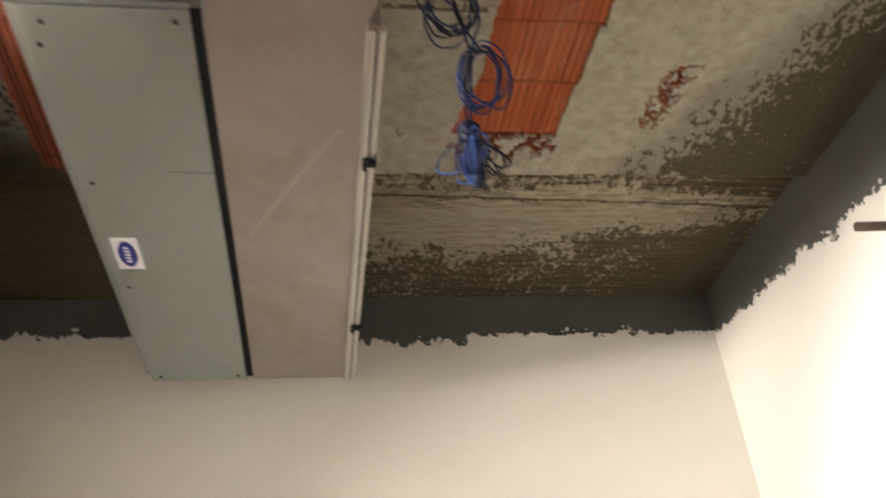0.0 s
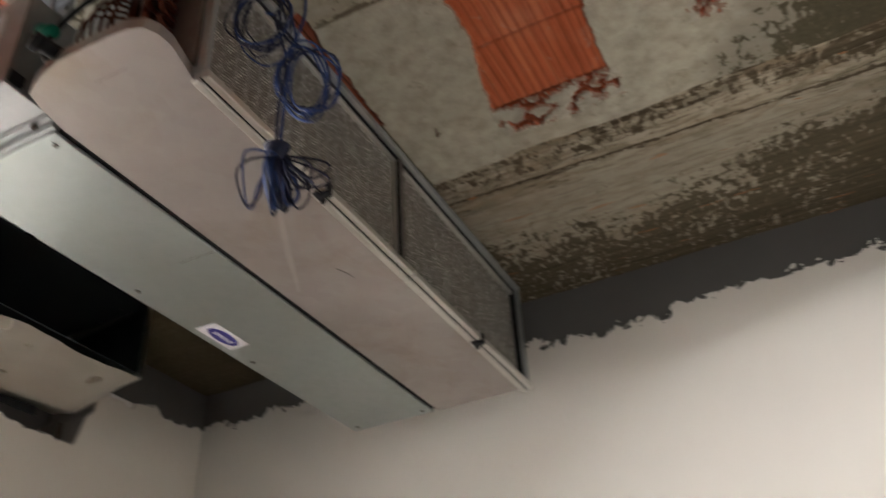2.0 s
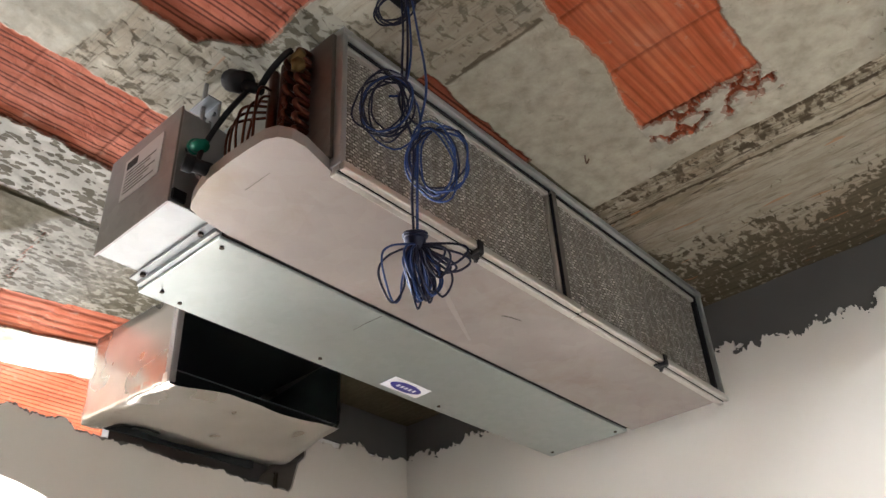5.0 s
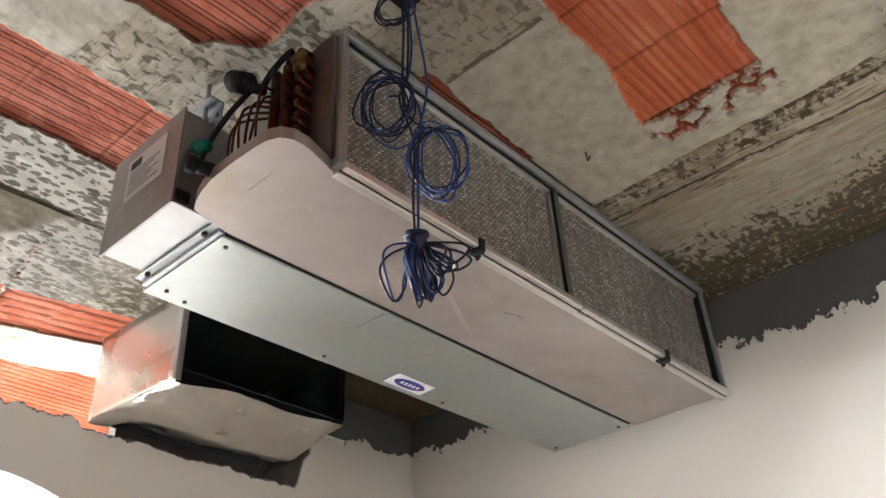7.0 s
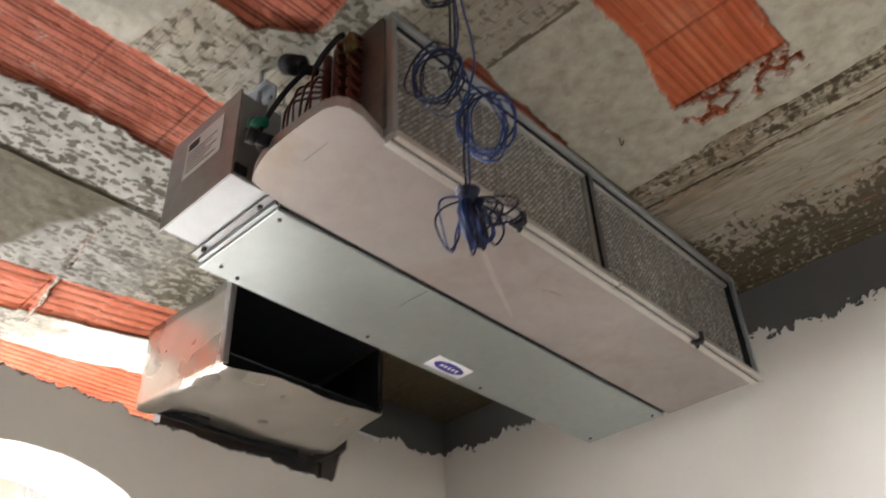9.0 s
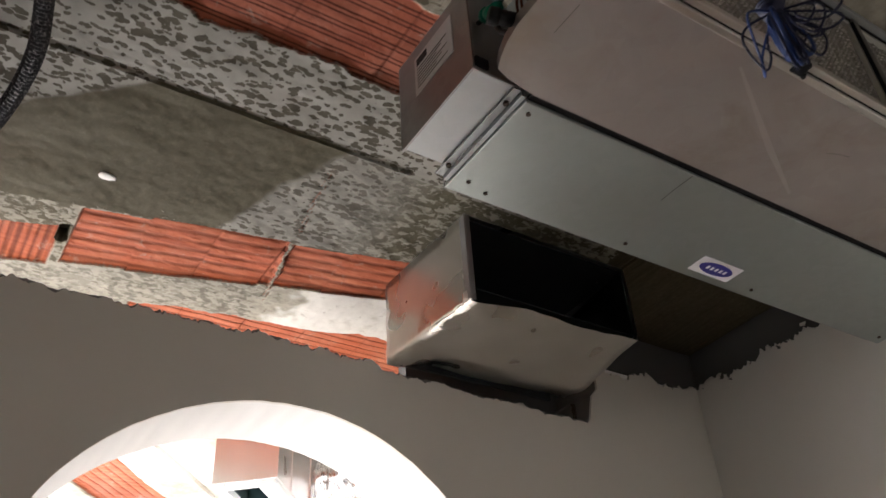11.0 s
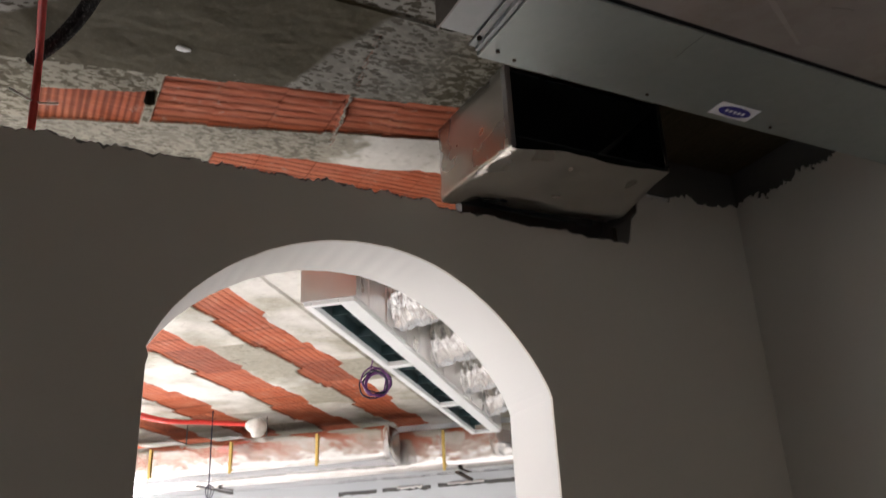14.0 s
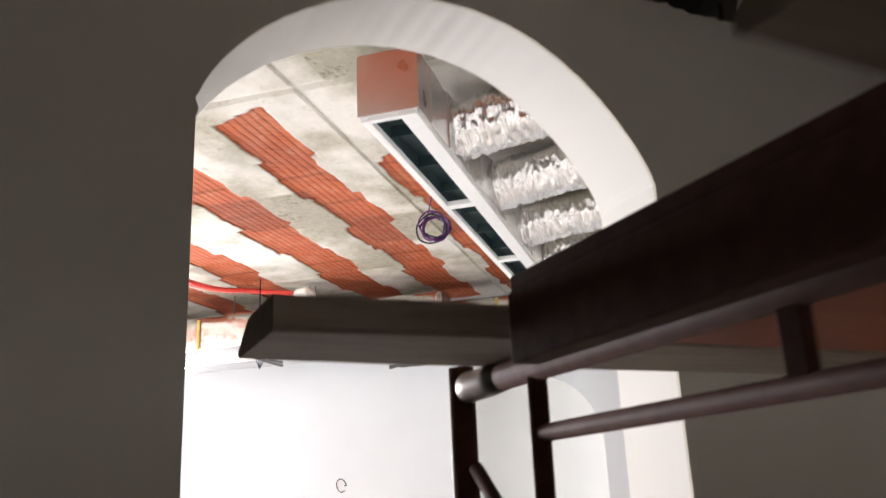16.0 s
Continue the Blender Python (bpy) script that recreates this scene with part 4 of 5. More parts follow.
    wpart("valve_hose", tube(spline([(0.205, 1.215, 3.228), (0.195, 1.205, 3.213), (0.165, 1.195, 3.18), (0.135, 1.195, 3.155)], 6), 0.007, 8), BLACK, unit, "", True)
    # control box
    bm = box((-0.292, 1.128, 2.925), (-0.03, 1.236, 3.165), 0.003)
    cbox = wpart("control_box", bm, GALV_B, unit, "bare sheet metal control box")
    place(part("box_lid", box((-0.296, 1.122, 2.92), (-0.026, 1.1275, 3.168), 0.0015), LID), cbox)
    place(part("rating_label", box((-0.225, 1.1195, 3.02), (-0.08, 1.1216, 3.13)), LABEL), cbox)
    place(part("rating_mark", box((-0.215, 1.1183, 3.10), (-0.175, 1.1196, 3.12)), BLACK), cbox)
    for k in range(7):
        z = 3.088 - 0.009 * k
        place(part("label_line", box((-0.215, 1.1186, z), (-0.10 - 0.02 * (k % 3), 1.1196, z + 0.0028)), GALV_D), cbox)
    place(part("box_notch", box((-0.032, 1.13, 2.932), (-0.024, 1.16, 2.957), 0.001), BLACK), cbox)
    bm = box((-0.318, 1.238, 2.906), (-0.03, 1.2495, 2.93), 0.002)
    box((-0.318, 1.22, 2.918), (-0.03, 1.24, 2.922), 0.0, bm)
    rail = wpart("mounting_rail", bm, GALV_B, unit)
    for x in (-0.28, -0.07):
        place(part("bolt", tube([(x, 1.229, 2.921), (x, 1.229, 2.911)], 0.006, 6), PIPE), rail)
    # badge on the lower panel, tilted a little
    badge = wpart("badge", box((-0.306, 1.968, UZ0 - 0.0022), (-0.244, 2.108, UZ0 - 0.0006), 0.0005), WHITE, unit, "white badge with a dark blue oval")
    bm = bmesh.new()
    bmesh.ops.create_cone(bm, cap_ends=True, segments=40, radius1=1, radius2=1, depth=1, matrix=Matrix.Translation((-0.275, 2.038, UZ0 - 0.0028)) @ Matrix.Diagonal((0.022, 0.056, 0.0012, 1)))
    place(part("badge_oval", bm, LOGO), badge)
    bm = bmesh.new()
    for k in range(5):
        y = 2.005 + 0.015 * k
        box((-0.281, y, UZ0 - 0.0042), (-0.269, y + 0.008, UZ0 - 0.0035), 0.0, bm)
    place(part("badge_bar", bm, WHITE), badge)
    # scuffs
    for pts in ([(-0.135, 1.709, UZ0 - 0.0006), (-0.088, 1.708, UZ0 - 0.0006), (-0.038, 1.711, UZ0 - 0.0006)], ):
        wpart("scuff", tube(pts, 0.0007, 5), GALV_D, unit)
    for pts in ([(0.162, 1.912, UZ0 - 0.0046), (0.172, 1.935, UZ0 - 0.0046), (0.178, 1.967, UZ0 - 0.0046)], [(0.20, 1.19, UZ0 - 0.0046), (0.13, 1.19, UZ0 - 0.0046)]):
        wpart("scuff", tube(pts, 0.0006, 5), GALV_D, unit)
    outline = [(0.026, 1.95), (0.032, 1.953), (0.115, 1.795), (0.242, 1.553), (0.238, 1.55), (0.104, 1.785)]
    wpart("rub_mark", prism(outline, 2, UZ0 - 0.0046, UZ0 - 0.0036), TRAY_PALE, unit, "pale rub mark across the tray")
    # hanger at the near corner
    bm = box((-0.075, 1.195, 3.15), (-0.005, 1.199, 3.215), 0.001)
    box((-0.075, 1.165, 3.211), (-0.005, 1.199, 3.215), 0.001, bm)
    for x, z in ((-0.058, 3.168), (-0.035, 3.168), (-0.02, 3.185), (-0.058, 3.195)):
        tube([(x, 1.195, z), (x, 1.189, z)], 0.0055, 8, bm)
    hanger = wpart("hanger_bracket", bm, GALV_B, unit, "zinc hanger bracket with bolts")
    place(part("threaded_rod", tube([(-0.045, 1.18, 3.10), (-0.045, 1.18, CEIL + 0.004)], 0.0055, 8), GALV_B), hanger)
    for x, y in ((0.24, 1.30), (-0.28, 2.70), (0.24, 2.70)):
        wpart("threaded_rod", tube([(x, y, UZ1 - 0.02), (x, y, CEIL + 0.004)], 0.005, 8), GALV_B, unit)


build_unit()

# black cable with a green connector beside the control box
cab = thing("control_cable", "black control cable with a green plug connector", "cable", (0.03, 1.17, 2.98))
wpart("cable", tube(spline([(0.11, 1.19, 3.17), (0.085, 1.16, 3.10), (0.045, 1.15, 3.05), (0.035, 1.14, 3.0), (0.05, 1.135, 2.95), (0.07, 1.135, 2.926)], 8), 0.006, 8), BLACK, cab, "", True)
wpart("cable", tube(spline([(-0.045, 1.17, 3.175), (-0.05, 1.155, 3.12), (-0.035, 1.15, 3.07), (0.0, 1.145, 3.05)], 8), 0.005, 8), BLACK, cab, "", True)
bm = tube([(-0.005, 1.148, 3.058), (0.045, 1.14, 3.025)], 0.014, 10)
tube([(0.0, 1.147, 3.054), (0.01, 1.146, 3.048)], 0.017, 10, bm)
wpart("connector", bm, GREEN, cab, "green plastic connector", True)

# ---- short duct between the unit and the broken wall ----
duct = thing("supply_duct", "open foil-wrapped sheet metal duct stub through the broken wall", "duct", (-0.95, 1.9, 2.93))
DX0, DX1 = -1.15, -0.72


def duct_ring(x, grow):
    f = (x - DX0) / (DX1 - DX0)
    y0, y1 = 1.576 + 0.018 * f - grow, 2.245 - 0.06 * f + grow
    return y0, y1, 2.944 - grow - 0.006 * smooth(-1.1, DX1, x), 3.205 + grow


def build_duct():
    bm = bmesh.new()
    xs = [DX0 + (DX1 - DX0) * k / 24 for k in range(25)]
    rings = []
    for x in xs:
        y0, y1, z0, z1 = duct_ring(x, 0.012)
        pts = []
        for k in range(25):
            f = k / 24
            sag = -0.034 * f * smooth(-1.15, DX1, x) + 0.010 * math.sin(math.pi * f) * (1 - 0.6 * smooth(-0.8, DX1, x)) + 0.008 * noise.noise((x * 9, f * 6, 1))
            if x > -0.79:
                sag -= 0.012 * (x + 0.79) / 0.07 * math.sin(math.pi * min(1, f * 1.5)) ** 2
            pts.append((x + 0.012 * noise.noise((f * 8, 3, 1)) * (x > -0.76), y0 + (y1 - y0) * f, z0 - sag + 0.035 * (1 - smooth(-1.15, -1.0, x)) * smooth(0.0, 0.25, f)))
        for k in range(1, 9):
            pts.append((x, y1 + 0.005 * noise.noise((x * 8, k, 2)), z0 + (z1 - z0) * k / 8))
        pts.append((x, y0, z1))
        for k in range(7, 0, -1):
            pts.append((x, y0 - 0.006 * noise.noise((x * 9, k * 0.7, 5)), z0 + (z1 - z0) * k / 8))
        rings.append([bm.verts.new(p) for p in pts])
    for a, b in zip(rings, rings[1:]):
        n = len(a)
        for k in range(n):
            bm.faces.new((a[k], a[(k + 1) % n], b[(k + 1) % n], b[k]))
    bm.faces.new(rings[0])
    wpart("foil_wrap", bm, FOIL_SOFT, duct, "crinkled silver foil insulation", True)
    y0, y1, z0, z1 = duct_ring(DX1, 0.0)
    # shade inside the duct is put into near-black sheets
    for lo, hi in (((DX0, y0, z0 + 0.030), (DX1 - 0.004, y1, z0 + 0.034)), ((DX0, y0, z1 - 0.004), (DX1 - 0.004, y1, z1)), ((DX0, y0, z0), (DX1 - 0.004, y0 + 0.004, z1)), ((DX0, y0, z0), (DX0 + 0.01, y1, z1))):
        wpart("lining_sheet", box(lo, hi), DUCT_SHADE, duct, "inner sheet metal, near-black to paint the shade inside")
    outline = [(DX0, y1 + 0.054), (DX1 - 0.002, y1 + 0.002), (DX1 - 0.002, y1 - 0.002), (DX0, y1 + 0.050)]
    wpart("lining_sheet", prism(outline, 2, z0 + 0.03, z1), DUCT_IN, duct, "dull galvanised inner sheet with faint streaks")
    yo, yp, zo, zp = duct_ring(DX1, 0.012)
    for lo, hi in (((DX1 - 0.024, yo - 0.003, zo + 0.004), (DX1 + 0.002, yo + 0.001, zp)), ((DX1 - 0.003, yo + 0.001, zo + 0.004), (DX1 + 0.003, yo + 0.016, zp))):
        wpart("edge_flange", box(lo, hi, 0.0012), LID, duct, "folded metal edge")
    # crumpled tape over the lower seam
    bm = bmesh.new()
    rows = []
    for i in range(61):
        x = DX0 + 0.02 + (DX1 - DX0 - 0.03) * i / 60
        y0, y1, z0, z1 = duct_ring(x, 0.0145)
        z0 += 0.003
        prof = [(y0, z0 + 0.035), (y0 - 0.001, z0 + 0.018), (y0, z0 + 0.004), (y0 + 0.006, z0 - 0.001), (y0 + 0.020, z0 - 0.001), (y0 + 0.042, z0 + 0.001)]
        rows.append([bm.verts.new((x, y + 0.0035 * noise.noise((x * 60, k * 0.9, 3)), z + 0.004 * noise.noise((x * 70, k * 0.8, 8)))) for k, (y, z) in enumerate(prof)])
    for a, b in zip(rows, rows[1:]):
        for k in range(5):
            bm.faces.new((a[k], b[k], b[k + 1], a[k + 1]))
    wpart("foil_tape", bm, FOIL_SOFT, duct, "crumpled aluminium tape along the seam", True)
    bm = bmesh.new()
    flap = [[bm.verts.new((-1.155 + 0.008 * noise.noise((i, j, 1)), 2.285 + 0.010 * j + 0.006 * noise.noise((i * 0.8, j, 4)), 2.955 - 0.008 * i)) for j in range(3)] for i in range(8)]
    for a, b in zip(flap, flap[1:]):
        for k in range(2):
            bm.faces.new((a[k], a[k + 1], b[k + 1], b[k]))
    wpart("foil_flap", bm, FOIL_DUCT, duct, "loose strip of torn foil", True)


build_duct()
for x, y in ((-1.08, 1.65), (-1.08, 2.15), (-0.80, 1.65), (-0.80, 2.15)):
    wpart("hanger_rod", tube([(x, y, 3.20), (x, y, CEIL + 0.006)], 0.004, 8), GALV_D, duct)

# ---- hanging cables ----
def coil(name, centre, radius, turns, seed, mats, label, axis=(0.3, -0.85, -0.42), wire=0.0019, squash=1.0):
    ob = thing(name, label, "cable", centre, "hanging cable coils")
    rnd = random.Random(seed)
    n = Vector(axis).normalized()
    a = n.cross(Vector((0, 0, 1))).normalized()
    b = a.cross(n)
    for k in range(turns):
        r, rr = radius * (0.78 + 0.34 * rnd.random()), radius * squash * (0.85 + 0.3 * rnd.random())
        off = Vector((rnd.uniform(-1, 1), rnd.uniform(-1, 1), rnd.uniform(-1, 1))) * radius * 0.28
        tilt = rnd.uniform(-0.35, 0.35)
        pts = []
        for i in range(28):
            t = 2 * math.pi * i / 28
            r1 = 1.0 + 0.16 * noise.noise((math.cos(t) * 1.3, math.sin(t) * 1.3, k * 3.7 + seed))
            pts.append(Vector(centre) + off + a * r * r1 * math.cos(t) + b * rr * r1 * math.sin(t) + n * r * tilt * math.cos(t + k))
        wpart("cable_loop", tube(pts, wire, 6, None, True), mats[k % len(mats)], ob, "", True)
    return ob


coil("cable_coil", (0.438, 1.256, 2.938), 0.050, 8, 3, [NAVY, NAVY, BLUE], "coil of thin navy blue cable hanging from the ceiling", squash=1.05)
coil("cable_coil", (0.50, 1.306, 2.822), 0.047, 7, 8, [BLUE, NAVY, BLUE], "coil of thin blue cable hanging from the ceiling", squash=1.15)
drop = thing("hanging_cable", "thin blue and black cables hanging in a tied bundle", "cable", (0.45, 1.29, 2.68))
lines = [
    [(0.447, 1.30, 3.285), (0.452, 1.297, 3.15), (0.455, 1.285, 3.02), (0.45, 1.27, 2.96), (0.47, 1.28, 2.86), (0.455, 1.29, 2.76), (0.452, 1.294, 2.69)],
    [(0.455, 1.305, 3.285), (0.475, 1.30, 3.14), (0.492, 1.295, 3.03), (0.50, 1.285, 2.95), (0.48, 1.285, 2.88), (0.468, 1.29, 2.79), (0.458, 1.296, 2.69)],
    [(0.44, 1.295, 3.285), (0.445, 1.292, 3.16), (0.45, 1.28, 3.02), (0.465, 1.275, 2.92), (0.49, 1.29, 2.88)],
    [(0.45, 1.30, 3.285), (0.458, 1.298, 3.10), (0.45, 1.28, 2.99), (0.43, 1.265, 2.98)],
]
for k, pts in enumerate(lines):
    wpart("cable", tube(spline(pts, 8), 0.0024, 6), (NAVY, BLUE, NAVY, BLUE)[k], drop, "", True)
rnd = random.Random(11)
knot = Vector((0.454, 1.295, 2.672))
for k in range(5):
    r = 0.011 + 0.002 * k
    pts = [knot + Vector((r * math.cos(t), r * math.sin(t), 0.004 * (k - 2) + 0.002 * math.sin(2 * t))) for t in (2 * math.pi * i / 16 for i in range(16))]
    wpart("cable_loop", tube(pts, 0.0024, 6, None, True), NAVY, drop, "", True)
bm = bmesh.new()
bmesh.ops.create_icosphere(bm, subdivisions=3, radius=0.017, matrix=Matrix.Translation(knot + Vector((0, 0, -0.004))))
for v in bm.verts:
    v.co += 0.004 * Vector((noise.noise(v.co * 90), noise.noise(v.co * 90 + Vector((5, 0, 0))), noise.noise(v.co * 90 + Vector((0, 7, 0)))))
wpart("knot", bm, NAVY, drop, "dark knot of wound cable", True)
across = Vector((-0.57, 0.82, 0.0))
for k in range(30):
    wide = k >= 22
    c = knot + Vector((0, 0, -0.006))
    if wide:
        side = (across * rnd.uniform(-0.6, 0.6) + Vector((0.73, 0.68, 0)) * rnd.uniform(0.5, 1.0)).normalized() * rnd.uniform(0.045, 0.11)
        deep = rnd.uniform(0.035, 0.095)
        left, right = side, side * 0.35
    else:
        w = rnd.uniform(0.012, 0.034) * (1.7 if k % 6 == 5 else 1.0)
        deep = rnd.uniform(0.085, 0.118)
        drift = Vector((0.73, 0.68, 0)) * (rnd.uniform(-0.006, 0.020) if k % 11 else -0.040)
        lat = Vector((0.73, 0.68, 0)) * rnd.uniform(0.004, 0.017)
        left, right = across * w + drift + lat, -across * w * rnd.uniform(0.3, 1.2) + drift - lat
    pts = [c, c + left * 0.8 + Vector((0, 0, -deep * 0.32)), c + left + Vector((0, 0, -deep * 0.66)), c + (left + right) * 0.5 + Vector((0, 0, -deep)), c + right + Vector((0, 0, -deep * 0.62)), c + right * 0.75 + Vector((0, 0, -deep * 0.28)), c + Vector((0.002, 0.002, 0))]
    wpart("cable_loop", tube(spline(pts, 7), 0.0019, 6), NAVY if wide or k % 3 == 0 else BLUE, drop, "", True)
jb = thing("junction_box", "dark open junction box in the ceiling with wire ends", "junction box", (0.447, 1.30, 3.27))
bm = box((0.412, 1.265, CEIL - 0.010), (0.482, 1.335, CEIL + 0.03), 0.003)
wpart("body", bm, BLACK, jb)
for k, mm in enumerate((GREEN, RED, GREEN)):
    wpart("wire_end", tube(spline([(0.43 + 0.02 * k, 1.29, CEIL - 0.01), (0.45 + 0.02 * k, 1.28, CEIL - 0.035), (0.48 + 0.012 * k, 1.29, CEIL - 0.03)], 5), 0.004, 6), mm, jb, "", True)
coil("cable_coil", (0.425, 1.285, 3.235), 0.034, 4, 21, [NAVY], "small coil of dark cable under the junction box", squash=0.8)

# ---- conduits near the broken wall ----
red = thing("red_conduit", "red corrugated plastic conduit hanging from the ceiling", "conduit", (-0.8, 0.28, 3.2))
wpart("tube", tube(spline([(-0.10, 0.255, 3.255), (-0.4, 0.272, 3.21), (-0.8, 0.276, 3.17), (-1.1, 0.285, 3.11), (-1.19, 0.29, 2.98), (-1.20, 0.29, 2.90)], 10), 0.011, 12), RED, red, "", True)
hose = thing("black_conduit", "dark ribbed flexible conduit under the ceiling", "conduit", (-0.6, 0.42, 3.2))
pts = spline([(-0.05, 0.36, 3.25), (-0.3, 0.375, 3.225), (-0.5, 0.40, 3.21), (-0.68, 0.415, 3.20), (-0.9, 0.385, 3.20), (-1.1, 0.33, 3.215), (-1.3, 0.26, 3.25)], 34)
wpart("tube", tube(pts, 0.019, 12, None, False, [0.0165 + 0.0045 * (k % 2) for k in range(len(pts))]), HOSE, hose)
tie = thing("cable_tie", "pale cable tie round the red conduit", "cable tie", (-1.19, 0.29, 3.02))
wpart("strap", tube(spline([(-1.15, 0.22, 3.05), (-1.165, 0.29, 3.03), (-1.16, 0.35, 3.035)], 6), 0.003, 6), PUTTY, tie)

# pipe stub in the right-hand wall
stub = thing("pipe_stub", "short rusty pipe stub with a flange on the wall", "pipe", (1.72, 1.81, 2.84))
wpart("pipe", tube([(X3 + 0.03, 1.81, 2.84), (1.60, 1.81, 2.834), (1.548, 1.81, 2.832)], 0.0125, 14), PIPE, stub, "", True)
wpart("collar", tube([(1.655, 1.81, 2.836), (1.645, 1.81, 2.836)], 0.0155, 14), PIPE, stub, "", True)
wpart("flange", tube([(X3 - 0.003, 1.81, 2.84), (X3 - 0.022, 1.81, 2.839)], 0.033, 16), PIPE, stub, "", True)

hook = thing("wire_hook", "small bent wire hook in the ceiling", "hook", (0.42, 1.98, CEIL))
wpart("wire", tube(spline([(0.415, 1.985, CEIL + 0.005), (0.415, 1.985, CEIL - 0.02), (0.42, 1.98, CEIL - 0.03), (0.43, 1.975, CEIL - 0.024)], 5), 0.0022, 6), NAIL, hook)

spot = thing("plaster_dab", "small white dab of plaster on the dark ceiling", "plaster", (-1.11, 0.67, CEIL))
bm = bmesh.new()
bmesh.ops.create_icosphere(bm, subdivisions=3, radius=1.0, matrix=Matrix.Translation((-1.112, 0.67, CEIL)) @ Matrix.Diagonal((0.016, 0.024, 0.002, 1)))
for v in bm.verts:
    v.co += 0.005 * Vector((noise.noise(v.co * 60), noise.noise(v.co * 60 + Vector((5, 0, 0))), 0))
wpart("dab", bm, PUTTY, spot, "", True)

# ---- far room: linear diffuser, flexible ducts, wrapped ducts ----
diff = thing("linear_diffuser", "long white slot diffuser under a foil-wrapped plenum", "air diffuser", ROOM2 @ Vector((4.4, -0.31, 3.0)))
P0, P1, Q0, Q1, GZ = 2.72, 6.16, -0.43, -0.19, 2.926
bm = bmesh.new()
for lo, hi in (((P0, Q0, GZ), (P1, Q0 + 0.035, GZ + 0.03)), ((P0, Q1 - 0.075, GZ), (P1, Q1, GZ + 0.03)), ((P0, Q0 + 0.035, GZ), (P0 + 0.03, Q1 - 0.075, GZ + 0.03)), ((P1 - 0.03, Q0 + 0.035, GZ), (P1, Q1 - 0.075, GZ + 0.03))):
    box(lo, hi, 0.003, bm)
room2_part("frame", bm, FRAME_WHITE, diff, "white diffuser frame")
for p in (3.87, 5.02):
    room2_part("cross_bar", box((p - 0.03, Q0 + 0.03, GZ - 0.002), (p + 0.03, Q1 - 0.07, GZ + 0.024), 0.002), FRAME_WHITE, diff)
room2_part("slot", box((P0 + 0.02, Q0 + 0.02, GZ + 0.09), (P1 - 0.02, Q1 - 0.06, GZ + 0.10)), GRILLE_DARK, diff, "dark slot inside")
for q in (Q0 + 0.034, Q1 - 0.078):
    room2_part("slot_side", box((P0 + 0.03, q, GZ + 0.028), (P1 - 0.03, q + 0.003, GZ + 0.095)), GRILLE_DARK, diff)
for k in range(9):
    p = P0 + 0.25 + k * 0.37
    room2_part("damper", box((p, Q0 + 0.04, GZ + 0.03), (p + 0.004, Q1 - 0.08, GZ + 0.085)), GRILLE_DARK, diff)
bm = bmesh.new()
for k in range(40):
    a, b = P0 + (P1 - P0) * k / 40, P0 + (P1 - P0) * (k + 1) / 40
    w = 0.008 * noise.noise((k * 0.7, 1, 1))
    box((a, Q0 - 0.01 - w, GZ + 0.105), (b, Q1 + 0.01 + w, 3.22 + w), 0.0, bm)
    box((a, Q0 - 0.01 - w, GZ + 0.02), (b, Q0 - 0.002, GZ + 0.105), 0.0, bm)
    box((a, Q1 + 0.002, GZ + 0.02), (b, Q1 + 0.01 + w, GZ + 0.105), 0.0, bm)
box((P0 - 0.01, Q0 - 0.012, GZ + 0.02), (P0 + 0.0, Q1 + 0.012, 3.225), 0.0, bm)
room2_part("plenum", bm, FOIL, diff, "foil-wrapped plenum box")


def flexible_duct(p, seed):
    ob = thing("flexible_duct", "short crinkled silver flexible duct joined to the plenum", "duct", ROOM2 @ Vector((p, 0.0, 3.08)), "flexible ducts")
    bm = bmesh.new()
    rings, sides, count = [], 56, 170
    for i in range(count):
        f = i / (count - 1)
        q = Q1 - 0.01 + 0.95 * f
        z = 3.09 + 0.07 * math.sin(f * 2.2)
        ring = []
        for k in range(sides):
            a = 2 * math.pi * k / sides
            c, s = math.cos(a), math.sin(a)
            fold = 1.0 - abs(noise.noise((c * 1.6 + seed, s * 1.6, f * 26)))
            r = 0.118 * (1 + 0.08 * noise.noise((c * 2 + seed, s * 2, f * 6)) + 0.15 * fold ** 2 + 0.08 * noise.noise((c * 5, s * 5 + seed, f * 48)))
            ring.append(bm.verts.new((p + r * 1.25 * c, q, z + r * s)))
        rings.append(ring)
    for a, b in zip(rings, rings[1:]):
        for k in range(sides):
            bm.faces.new((a[k], a[(k + 1) % sides], b[(k + 1) % sides], b[k]))
    room2_part("sleeve", bm, FOIL_FLEX, ob, "", True)
    bm = tube([(p + 0.152 * math.cos(t), Q1 + 0.025, 3.093 + 0.122 * math.sin(t)) for t in (2 * math.pi * i / 40 for i in range(40))], 0.012, 8, None, True)
    room2_part("collar", bm, FOIL_DUCT, ob, "taped foil collar against the plenum", True)


for k in range(4):
    flexible_duct(3.32 + 0.78 * k, k * 3.3)


